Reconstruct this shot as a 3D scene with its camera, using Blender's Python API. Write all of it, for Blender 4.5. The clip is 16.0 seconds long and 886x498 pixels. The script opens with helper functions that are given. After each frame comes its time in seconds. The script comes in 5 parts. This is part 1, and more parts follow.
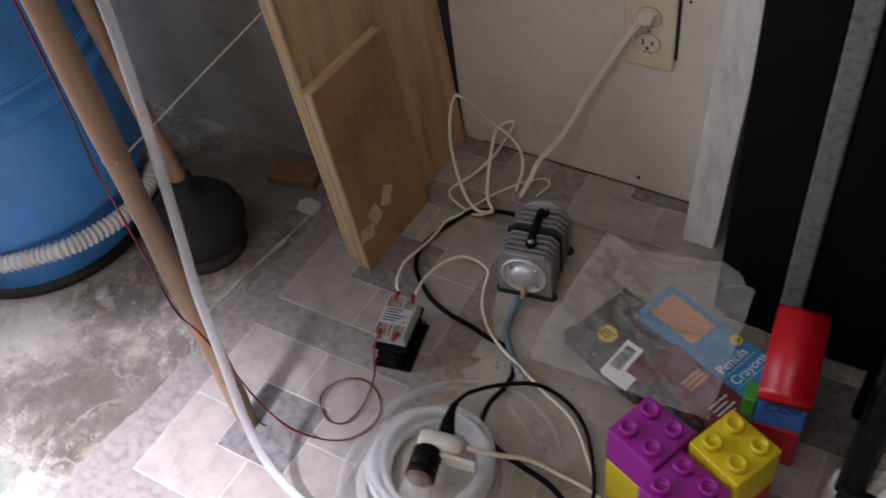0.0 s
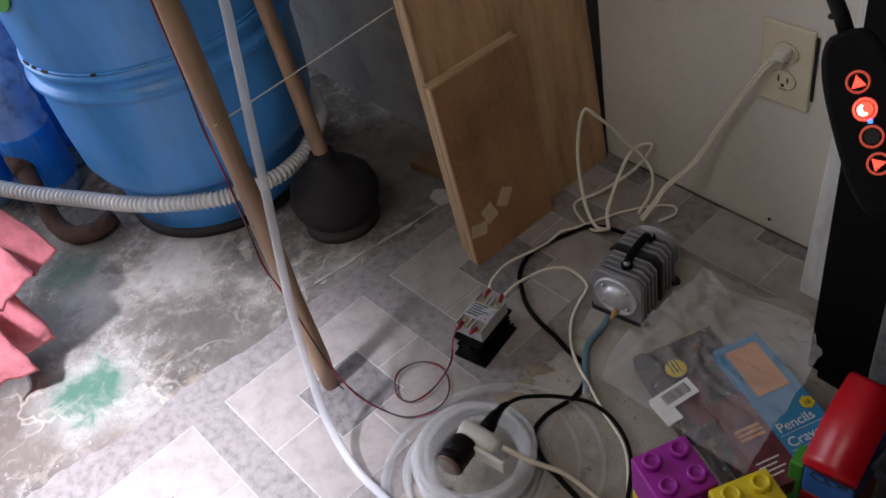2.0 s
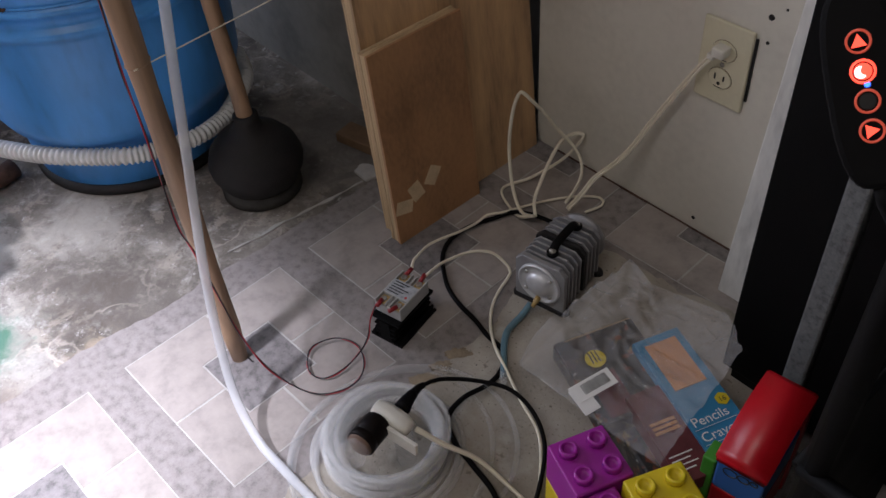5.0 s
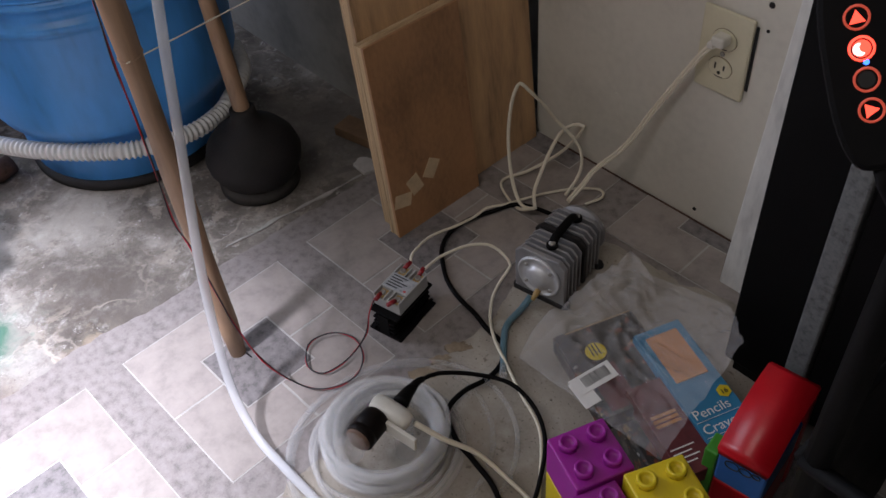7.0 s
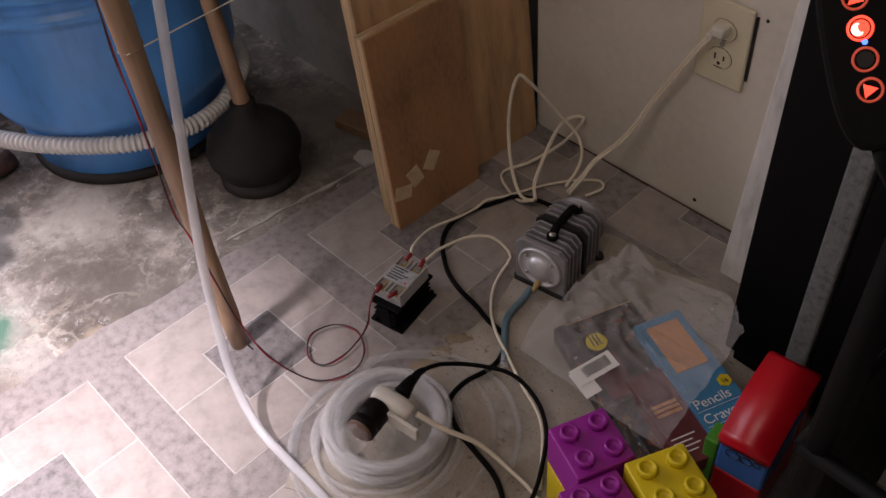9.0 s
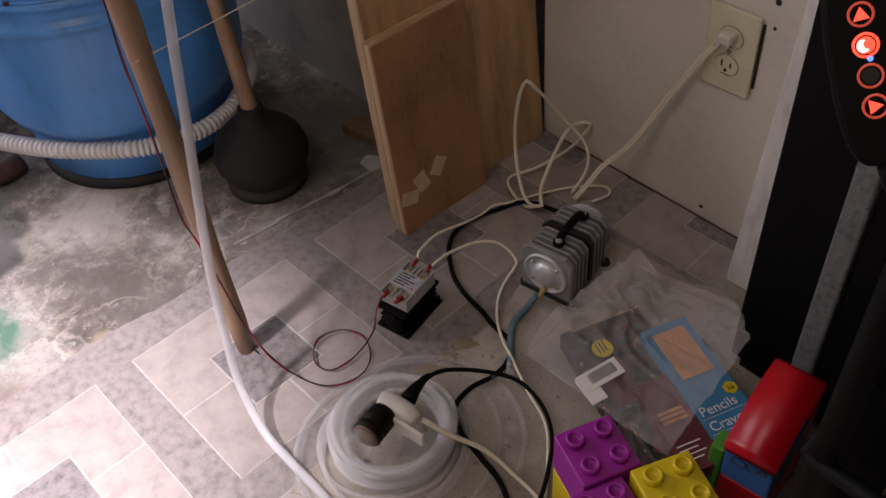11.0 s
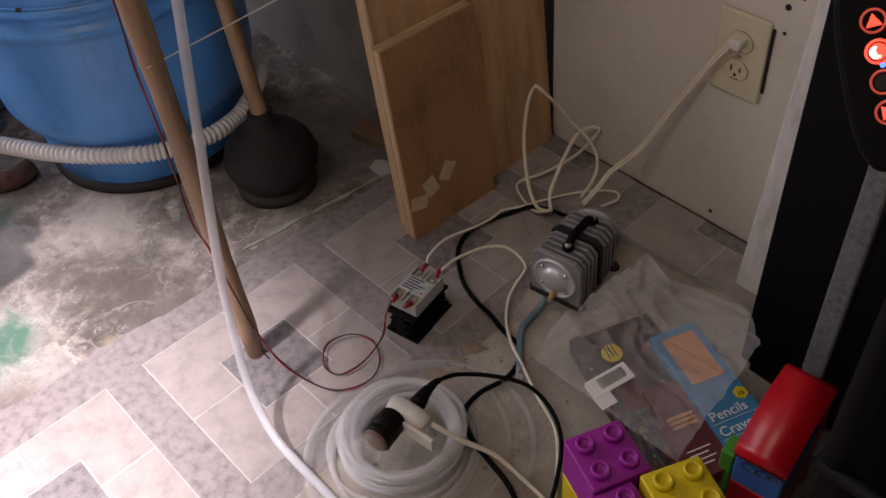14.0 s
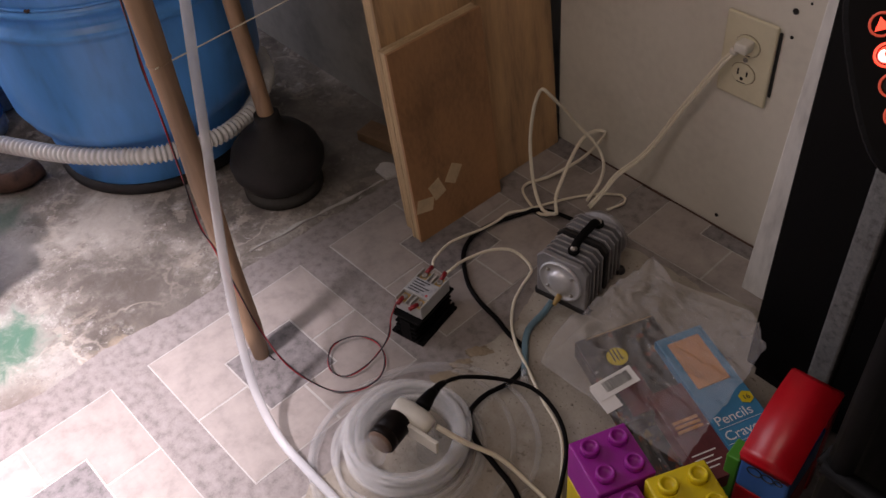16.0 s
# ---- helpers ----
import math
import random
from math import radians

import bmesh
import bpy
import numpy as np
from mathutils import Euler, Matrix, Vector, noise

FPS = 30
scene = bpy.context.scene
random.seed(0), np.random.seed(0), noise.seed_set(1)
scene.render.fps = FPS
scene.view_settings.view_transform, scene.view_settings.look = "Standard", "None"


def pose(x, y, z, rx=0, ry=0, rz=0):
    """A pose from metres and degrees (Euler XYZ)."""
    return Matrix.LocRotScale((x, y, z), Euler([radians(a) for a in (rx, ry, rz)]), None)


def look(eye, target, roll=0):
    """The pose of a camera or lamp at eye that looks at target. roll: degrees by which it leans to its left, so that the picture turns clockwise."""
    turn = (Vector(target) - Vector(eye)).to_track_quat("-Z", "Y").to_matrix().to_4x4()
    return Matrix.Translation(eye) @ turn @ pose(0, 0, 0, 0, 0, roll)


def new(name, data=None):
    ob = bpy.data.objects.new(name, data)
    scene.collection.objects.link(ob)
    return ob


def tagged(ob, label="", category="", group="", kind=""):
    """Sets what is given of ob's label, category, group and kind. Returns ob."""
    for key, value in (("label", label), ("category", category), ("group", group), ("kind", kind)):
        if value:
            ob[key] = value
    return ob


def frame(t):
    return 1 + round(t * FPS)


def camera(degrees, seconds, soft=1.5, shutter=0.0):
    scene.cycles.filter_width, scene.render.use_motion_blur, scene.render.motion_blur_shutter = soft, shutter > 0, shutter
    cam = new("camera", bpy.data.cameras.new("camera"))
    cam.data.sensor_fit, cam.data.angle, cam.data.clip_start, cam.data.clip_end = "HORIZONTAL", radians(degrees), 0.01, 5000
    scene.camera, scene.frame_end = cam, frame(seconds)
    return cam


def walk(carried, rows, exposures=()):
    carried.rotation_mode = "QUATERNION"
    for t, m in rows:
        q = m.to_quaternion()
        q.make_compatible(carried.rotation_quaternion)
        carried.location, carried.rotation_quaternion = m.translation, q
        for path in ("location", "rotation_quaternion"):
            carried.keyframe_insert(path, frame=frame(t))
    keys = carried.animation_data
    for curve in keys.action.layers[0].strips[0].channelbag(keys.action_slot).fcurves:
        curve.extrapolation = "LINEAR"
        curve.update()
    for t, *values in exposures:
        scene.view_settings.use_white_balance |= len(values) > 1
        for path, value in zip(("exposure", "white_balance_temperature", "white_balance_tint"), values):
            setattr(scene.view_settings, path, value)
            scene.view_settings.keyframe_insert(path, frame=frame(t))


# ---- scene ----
cam = camera(52.7, 16.0, shutter=0.5)
PATH = [
    (0, (1.476, -0.607, 0.958), (0.618, 0.482, -0.483), -9.3),
    (0.5, (1.556, -0.611, 0.978), (0.678, 0.443, -0.477), -5.0),
    (1, (1.631, -0.578, 1.014), (0.522, 0.292, -0.404), -6.6),
    (1.5, (1.643, -0.55, 0.978), (0.406, 0.279, -0.357), -10.9),
    (2, (1.637, -0.514, 0.952), (0.384, 0.252, -0.406), -13.7),
    (2.5, (1.639, -0.512, 0.949), (0.416, 0.254, -0.435), -15.3),
    (3, (1.638, -0.51, 0.953), (0.447, 0.254, -0.461), -14.7),
    (3.5, (1.624, -0.517, 0.952), (0.441, 0.263, -0.459), -14.3),
    (4, (1.619, -0.524, 0.937), (0.455, 0.306, -0.462), -10.7),
    (4.5, (1.616, -0.519, 0.928), (0.477, 0.352, -0.467), -7.8),
    (5, (1.614, -0.52, 0.92), (0.502, 0.378, -0.478), -4.6),
    (7.5, (1.614, -0.512, 0.911), (0.502, 0.374, -0.496), -5.3),
    (8, (1.614, -0.516, 0.911), (0.509, 0.372, -0.5), -4.9),
    (8.5, (1.616, -0.514, 0.911), (0.508, 0.368, -0.501), -5.3),
    (9, (1.617, -0.516, 0.909), (0.51, 0.365, -0.504), -5.5),
    (11.5, (1.616, -0.516, 0.915), (0.493, 0.359, -0.49), -5.7),
    (12, (1.615, -0.518, 0.916), (0.489, 0.359, -0.486), -5.8),
    (12.5, (1.615, -0.517, 0.915), (0.482, 0.354, -0.484), -5.8),
    (13, (1.615, -0.518, 0.915), (0.484, 0.355, -0.485), -6.1),
    (13.5, (1.616, -0.518, 0.915), (0.481, 0.351, -0.485), -6.2),
    (14, (1.616, -0.518, 0.915), (0.48, 0.349, -0.484), -6.1),
    (14.5, (1.616, -0.519, 0.915), (0.479, 0.347, -0.484), -6.2),
    (15, (1.615, -0.522, 0.915), (0.474, 0.344, -0.481), -5.9),
    (15.5, (1.614, -0.518, 0.917), (0.473, 0.343, -0.482), -6.2),
    (16, (1.616, -0.519, 0.915), (0.469, 0.343, -0.479), -6.1),
]
EXPOSURES = [(0.0, 0.55, 6200, 18), (1.0, 0.33, 6100, 17), (8.6, 0.33, 6100, 17), (9.0, 0.22, 6950, 27), (16.0, 0.22, 6950, 27)]
walk(cam, [(t, look(eye, target, roll)) for t, eye, target, roll in PATH], EXPOSURES)

# ---- light ----
world = bpy.data.worlds.new("world")
scene.world = world
world.use_nodes = True
wn = world.node_tree.nodes
sky = wn.new("ShaderNodeTexSky")
sky.sky_type, sky.sun_disc = "NISHITA", False
sky.sun_elevation, sky.sun_rotation = radians(40), radians(200)
wn["Background"].inputs["Strength"].default_value = 0.06
world.node_tree.links.new(sky.outputs["Color"], wn["Background"].inputs["Color"])


def lamp(name, kind, m, energy, color, **more):
    data = bpy.data.lights.new(name, kind)
    data.energy, data.color = energy, color
    for key, value in more.items():
        if key == "size":
            data.size = value
        elif key == "size_y":
            data.shape, data.size_y = "RECTANGLE", value
        elif key == "spot":
            data.spot_size, data.spot_blend = radians(value), 1.0
        elif key == "radius":
            data.shadow_soft_size = value
    ob = new(name, data)
    ob.matrix_world = m
    return ob


# Unseen side window's daylight, an added overhead fill, an added floor spot.
lamp("window_daylight", "AREA", look((-1.30, -1.2, 1.2), (0.4, -0.6, 0.2)), 35, (0.89, 0.94, 1.0), size=1.4, size_y=1.5)
# Fill lamp with no visible fixture, added to lift the right-hand side.
lamp("ceiling_fill_light", "AREA", look((1.3, -1.3, 2.3), (1.2, -0.9, 0)), 6.6, (1.0, 0.92, 0.80), size=1.1, size_y=0.2)
# Unseen spot, placed so that its pool brightens the near left floor.
lamp("floor_pool_light", "SPOT", look((0.93, -1.04, 1.5), (0.785, -0.690, 0)), 285, (0.93, 0.94, 1.0), spot=41.5, radius=0.06)


# ---- materials ----
def shader(name):
    m = bpy.data.materials.new(name)
    m.use_nodes = True
    return m, m.node_tree, m.node_tree.nodes["Principled BSDF"]


def surface(name, color, rough=0.6, metal=0.0, vary=0.25, scale=30.0, bump=0.1, fine=220.0, stretch=(1, 1, 1), dark=None, alpha=1.0, trans=0.0, spec=0.5, each=0.0, wear=0.0):
    """A painted or natural surface: two scales of colour change, gloss change and relief."""
    m, tree, b = shader(name)
    n, link = tree.nodes, tree.links.new
    co, mp = n.new("ShaderNodeTexCoord"), n.new("ShaderNodeMapping")
    mp.inputs["Scale"].default_value = stretch
    link(co.outputs["Object"], mp.inputs["Vector"])
    big, small = n.new("ShaderNodeTexNoise"), n.new("ShaderNodeTexNoise")
    for tex, sc, det in ((big, scale, 5), (small, fine, 3)):
        tex.inputs["Scale"].default_value, tex.inputs["Detail"].default_value = sc, det
        link(mp.outputs["Vector"], tex.inputs["Vector"])
    add = n.new("ShaderNodeMath")
    add.operation = "MULTIPLY_ADD"
    link(small.outputs["Fac"], add.inputs[0])
    add.inputs[1].default_value = 0.35
    link(big.outputs["Fac"], add.inputs[2])
    ramp = n.new("ShaderNodeValToRGB")
    low = dark or tuple(c * (1 - vary) for c in color)
    high = tuple(min(1, c * (1 + vary * 0.6)) for c in color)
    e = ramp.color_ramp.elements
    e[0].position, e[0].color = 0.42, (*low, 1)
    e[1].position, e[1].color = 0.92, (*high, 1)
    mid = e.new(0.66)
    mid.color = (*color, 1)
    link(add.outputs[0], ramp.inputs["Fac"])
    last = ramp.outputs["Color"]
    if each:
        info, hsv = n.new("ShaderNodeObjectInfo"), n.new("ShaderNodeHueSaturation")
        val = n.new("ShaderNodeMapRange")
        val.inputs["To Min"].default_value, val.inputs["To Max"].default_value = 1 - each, 1 + each
        link(info.outputs["Random"], val.inputs["Value"])
        link(val.outputs["Result"], hsv.inputs["Value"])
        link(last, hsv.inputs["Color"])
        last = hsv.outputs["Color"]
    link(last, b.inputs["Base Color"])
    rr = n.new("ShaderNodeMapRange")
    rr.inputs["To Min"].default_value, rr.inputs["To Max"].default_value = max(0.03, rough - 0.12), min(1, rough + 0.12)
    link(big.outputs["Fac"], rr.inputs["Value"])
    link(rr.outputs["Result"], b.inputs["Roughness"])
    b.inputs["Metallic"].default_value = metal
    b.inputs["Alpha"].default_value = alpha
    b.inputs["Transmission Weight"].default_value = trans
    b.inputs["Specular IOR Level"].default_value = spec
    if bump:
        bp = n.new("ShaderNodeBump")
        bp.inputs["Strength"].default_value, bp.inputs["Distance"].default_value = bump, 0.002
        link(add.outputs[0], bp.inputs["Height"])
        link(bp.outputs["Normal"], b.inputs["Normal"])
    return m


def plain(name, color, rough=0.5, emit=0.0):
    m, tree, b = shader(name)
    b.inputs["Base Color"].default_value = (*color, 1)
    b.inputs["Roughness"].default_value = rough
    if emit:
        b.inputs["Emission Color"].default_value = (*color, 1)
        b.inputs["Emission Strength"].default_value = emit
    return m


def concrete_material():
    m, tree, b = shader("stained_shaded_concrete")
    n, link = tree.nodes, tree.links.new
    geo = n.new("ShaderNodeNewGeometry")

    def noise_at(scale, detail=6.0, rough=0.6, warp=0.0):
        t = n.new("ShaderNodeTexNoise")
        t.inputs["Scale"].default_value, t.inputs["Detail"].default_value = scale, detail
        t.inputs["Roughness"].default_value, t.inputs["Distortion"].default_value = rough, warp
        link(geo.outputs["Position"], t.inputs["Vector"])
        return t.outputs["Fac"]

    def ramp(fac, stops):
        r = n.new("ShaderNodeValToRGB")
        e = r.color_ramp.elements
        e[0].position, e[0].color = stops[0][0], (*stops[0][1], 1)
        e[1].position, e[1].color = stops[-1][0], (*stops[-1][1], 1)
        for at, c in stops[1:-1]:
            e.new(at).color = (*c, 1)
        link(fac, r.inputs["Fac"])
        return r.outputs["Color"]

    def mix(fac, a, c):
        x = n.new("ShaderNodeMix")
        x.data_type = "RGBA"
        link(fac, x.inputs["Factor"])
        for v, socket in ((a, x.inputs["A"]), (c, x.inputs["B"])):
            if isinstance(v, tuple):
                socket.default_value = (*v, 1)
            else:
                link(v, socket)
        return x.outputs["Result"]

    base = ramp(noise_at(6.5, 9, 0.66, 0.15), [(0.33, (0.05, 0.042, 0.036)), (0.45, (0.16, 0.14, 0.12)), (0.56, (0.26, 0.235, 0.205)), (0.72, (0.42, 0.39, 0.355))])
    crust = ramp(noise_at(24, 9, 0.68, 0.15), [(0.54, (0, 0, 0)), (0.70, (0.8, 0.8, 0.8))])
    col = mix(crust, base, (0.50, 0.48, 0.45))
    grit = ramp(noise_at(150, 4, 0.7), [(0.36, (1, 1, 1)), (0.5, (0, 0, 0))])
    soft = n.new("ShaderNodeMath")
    soft.operation = "MULTIPLY"
    link(grit, soft.inputs[0])
    soft.inputs[1].default_value = 0.35
    col = mix(soft.outputs[0], col, (0.09, 0.08, 0.07))

    for scale, detail, lo, hi, tone, most in ((11, 12, 0.515, 0.56, (0.11, 0.092, 0.078), 0.6), (19, 12, 0.55, 0.60, (0.36, 0.315, 0.265), 0.6), (52, 10, 0.60, 0.635, (0.52, 0.50, 0.48), 0.6), (70, 8, 0.60, 0.64, (0.075, 0.062, 0.053), 0.6)):
        col = mix(ramp(noise_at(scale, detail, 0.72, 0.35), [(lo, (0, 0, 0)), (hi, (most, most, most))]), col, tone)

    def blot(centre, radius, color, strength, rag):
        nonlocal col
        d = n.new("ShaderNodeVectorMath")
        d.operation = "DISTANCE"
        link(geo.outputs["Position"], d.inputs[0])
        d.inputs[1].default_value = (*centre, 0)
        edge = n.new("ShaderNodeMath")
        edge.operation = "MULTIPLY_ADD"
        link(noise_at(26, 5, 0.65, 0.5), edge.inputs[0])
        edge.inputs[1].default_value = rag
        link(d.outputs["Value"], edge.inputs[2])
        r = n.new("ShaderNodeMapRange")
        r.interpolation_type = "SMOOTHSTEP"
        r.inputs["From Min"].default_value, r.inputs["From Max"].default_value = radius * 0.35 + rag * 0.5, radius * 1.5 + rag * 0.5
        r.inputs["To Min"].default_value, r.inputs["To Max"].default_value = strength, 0
        link(edge.outputs[0], r.inputs["Value"])
        col = mix(r.outputs["Result"], col, color)

    blot((0.291, -0.424), 0.050, (0.05, 0.115, 0.08), 0.75, 0.1)
    blot((0.399, -0.454), 0.060, (0.50, 0.49, 0.475), 0.8, 0.05)
    blot((0.435, -0.294), 0.070, (0.40, 0.37, 0.33), 0.7, 0.2)
    blot((0.593, -0.33), 0.075, (0.085, 0.070, 0.058), 0.85, 0.18)
    blot((0.669, -0.303), 0.055, (0.10, 0.085, 0.072), 0.75, 0.16)
    # Two near-black blots colour in the shadow below the pink cloth.
    blot((0.386, -0.518), 0.075, (0.040, 0.038, 0.037), 0.85, 0.10)
    blot((0.412, -0.589), 0.080, (0.050, 0.047, 0.045), 0.8, 0.12)
    blot((0.564, -0.62), 0.090, (0.13, 0.105, 0.09), 0.8, 0.18)
    blot((0.699, -0.537), 0.050, (0.15, 0.12, 0.105), 0.75, 0.16)
    blot((0.679, -0.462), 0.038, (0.44, 0.42, 0.40), 0.4, 0.2)
    blot((0.699, -0.4), 0.040, (0.36, 0.29, 0.21), 0.65, 0.12)
    # Broad dark blot puts the recess corner's shade into the concrete colour.
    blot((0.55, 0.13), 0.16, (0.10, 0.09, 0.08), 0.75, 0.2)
    blot((0.571, -0.514), 0.075, (0.42, 0.43, 0.39), 0.6, 0.14)
    blot((0.571, -0.514), 0.052, (0.022, 0.125, 0.075), 0.85, 0.16)
    vein = n.new("ShaderNodeTexVoronoi")
    vein.feature = "DISTANCE_TO_EDGE"
    vein.inputs["Scale"].default_value = 9
    warp = n.new("ShaderNodeVectorMath")
    warp.operation = "ADD"
    wob = n.new("ShaderNodeTexNoise")
    wob.inputs["Scale"].default_value, wob.inputs["Detail"].default_value = 14, 5
    link(geo.outputs["Position"], wob.inputs["Vector"])
    shrink = n.new("ShaderNodeVectorMath")
    shrink.operation = "SCALE"
    shrink.inputs["Scale"].default_value = 0.12
    link(wob.outputs["Color"], shrink.inputs[0])
    link(geo.outputs["Position"], warp.inputs[0])
    link(shrink.outputs["Vector"], warp.inputs[1])
    link(warp.outputs["Vector"], vein.inputs["Vector"])
    gate = n.new("ShaderNodeMath")
    gate.operation = "MULTIPLY"
    link(ramp(vein.outputs["Distance"], [(0.0, (1, 1, 1)), (0.035, (0, 0, 0))]), gate.inputs[0])
    link(ramp(noise_at(4.2, 3), [(0.53, (0, 0, 0)), (0.66, (0.6, 0.6, 0.6))]), gate.inputs[1])
    col = mix(gate.outputs[0], col, (0.52, 0.46, 0.40))
    link(col, b.inputs["Base Color"])
    link(ramp(noise_at(9), [(0.35, (0.55, 0.55, 0.55)), (0.65, (0.9, 0.9, 0.9))]), b.inputs["Roughness"])
    bp = n.new("ShaderNodeBump")
    bp.inputs["Strength"].default_value, bp.inputs["Distance"].default_value = 0.5, 0.004
    link(noise_at(38, 10, 0.7, 0.4), bp.inputs["Height"])
    link(bp.outputs["Normal"], b.inputs["Normal"])
    return m


def print_material():
    """Dark printed card with small busy patches of grey, red and ochre ink."""
    m = surface("printed_dark_card", (0.03, 0.028, 0.027), 0.45, vary=0.5, scale=60, bump=0.03)
    n, link = m.node_tree.nodes, m.node_tree.links.new
    b = n["Principled BSDF"]
    last = b.inputs["Base Color"].links[0].from_socket
    co = n.new("ShaderNodeTexCoord")
    for scale, lo, hi, color, most, shift in ((38, 0.54, 0.62, (0.14, 0.12, 0.11), 0.7, 0.0), (55, 0.60, 0.66, (0.22, 0.06, 0.03), 0.8, 3.0), (80, 0.63, 0.68, (0.34, 0.24, 0.10), 0.8, 7.0), (120, 0.66, 0.70, (0.45, 0.43, 0.40), 0.7, 11.0)):
        mp, t, rg, mx = n.new("ShaderNodeMapping"), n.new("ShaderNodeTexNoise"), n.new("ShaderNodeMapRange"), n.new("ShaderNodeMix")
        mp.inputs["Location"].default_value = (shift, shift, 0)
        link(co.outputs["Object"], mp.inputs["Vector"])
        link(mp.outputs["Vector"], t.inputs["Vector"])
        t.inputs["Scale"].default_value, t.inputs["Detail"].default_value = scale, 4
        link(t.outputs["Fac"], rg.inputs["Value"])
        rg.inputs["From Min"].default_value, rg.inputs["From Max"].default_value = lo, hi
        rg.inputs["To Max"].default_value = most
        mx.data_type = "RGBA"
        link(rg.outputs["Result"], mx.inputs["Factor"])
        link(last, mx.inputs["A"])
        mx.inputs["B"].default_value = (*color, 1)
        last = mx.outputs["Result"]
    link(last, b.inputs["Base Color"])
    return m


def screed_material():
    """Tan worn screed: cloudy stains, brown glue traces and fine dark grit."""
    m = surface("worn_beige_screed", (0.345, 0.31, 0.262), 0.75, vary=0.34, scale=17, bump=0.35, fine=300)
    n, link = m.node_tree.nodes, m.node_tree.links.new
    b = n["Principled BSDF"]
    last = b.inputs["Base Color"].links[0].from_socket
    geo = n.new("ShaderNodeNewGeometry")
    for scale, detail, lo, hi, color, most in ((5.5, 6, 0.50, 0.66, (0.24, 0.20, 0.155), 0.7), (30, 8, 0.54, 0.66, (0.44, 0.41, 0.36), 0.6), (260, 2, 0.66, 0.72, (0.055, 0.048, 0.04), 0.85), (95, 4, 0.66, 0.73, (0.12, 0.09, 0.065), 0.7)):
        t, rg, mx = n.new("ShaderNodeTexNoise"), n.new("ShaderNodeMapRange"), n.new("ShaderNodeMix")
        t.inputs["Scale"].default_value, t.inputs["Detail"].default_value = scale, detail
        link(geo.outputs["Position"], t.inputs["Vector"])
        link(t.outputs["Fac"], rg.inputs["Value"])
        rg.inputs["From Min"].default_value, rg.inputs["From Max"].default_value = lo, hi
        rg.inputs["To Max"].default_value = most
        mx.data_type = "RGBA"
        link(rg.outputs["Result"], mx.inputs["Factor"])
        link(last, mx.inputs["A"])
        mx.inputs["B"].default_value = (*color, 1)
        last = mx.outputs["Result"]
    link(last, b.inputs["Base Color"])
    return m


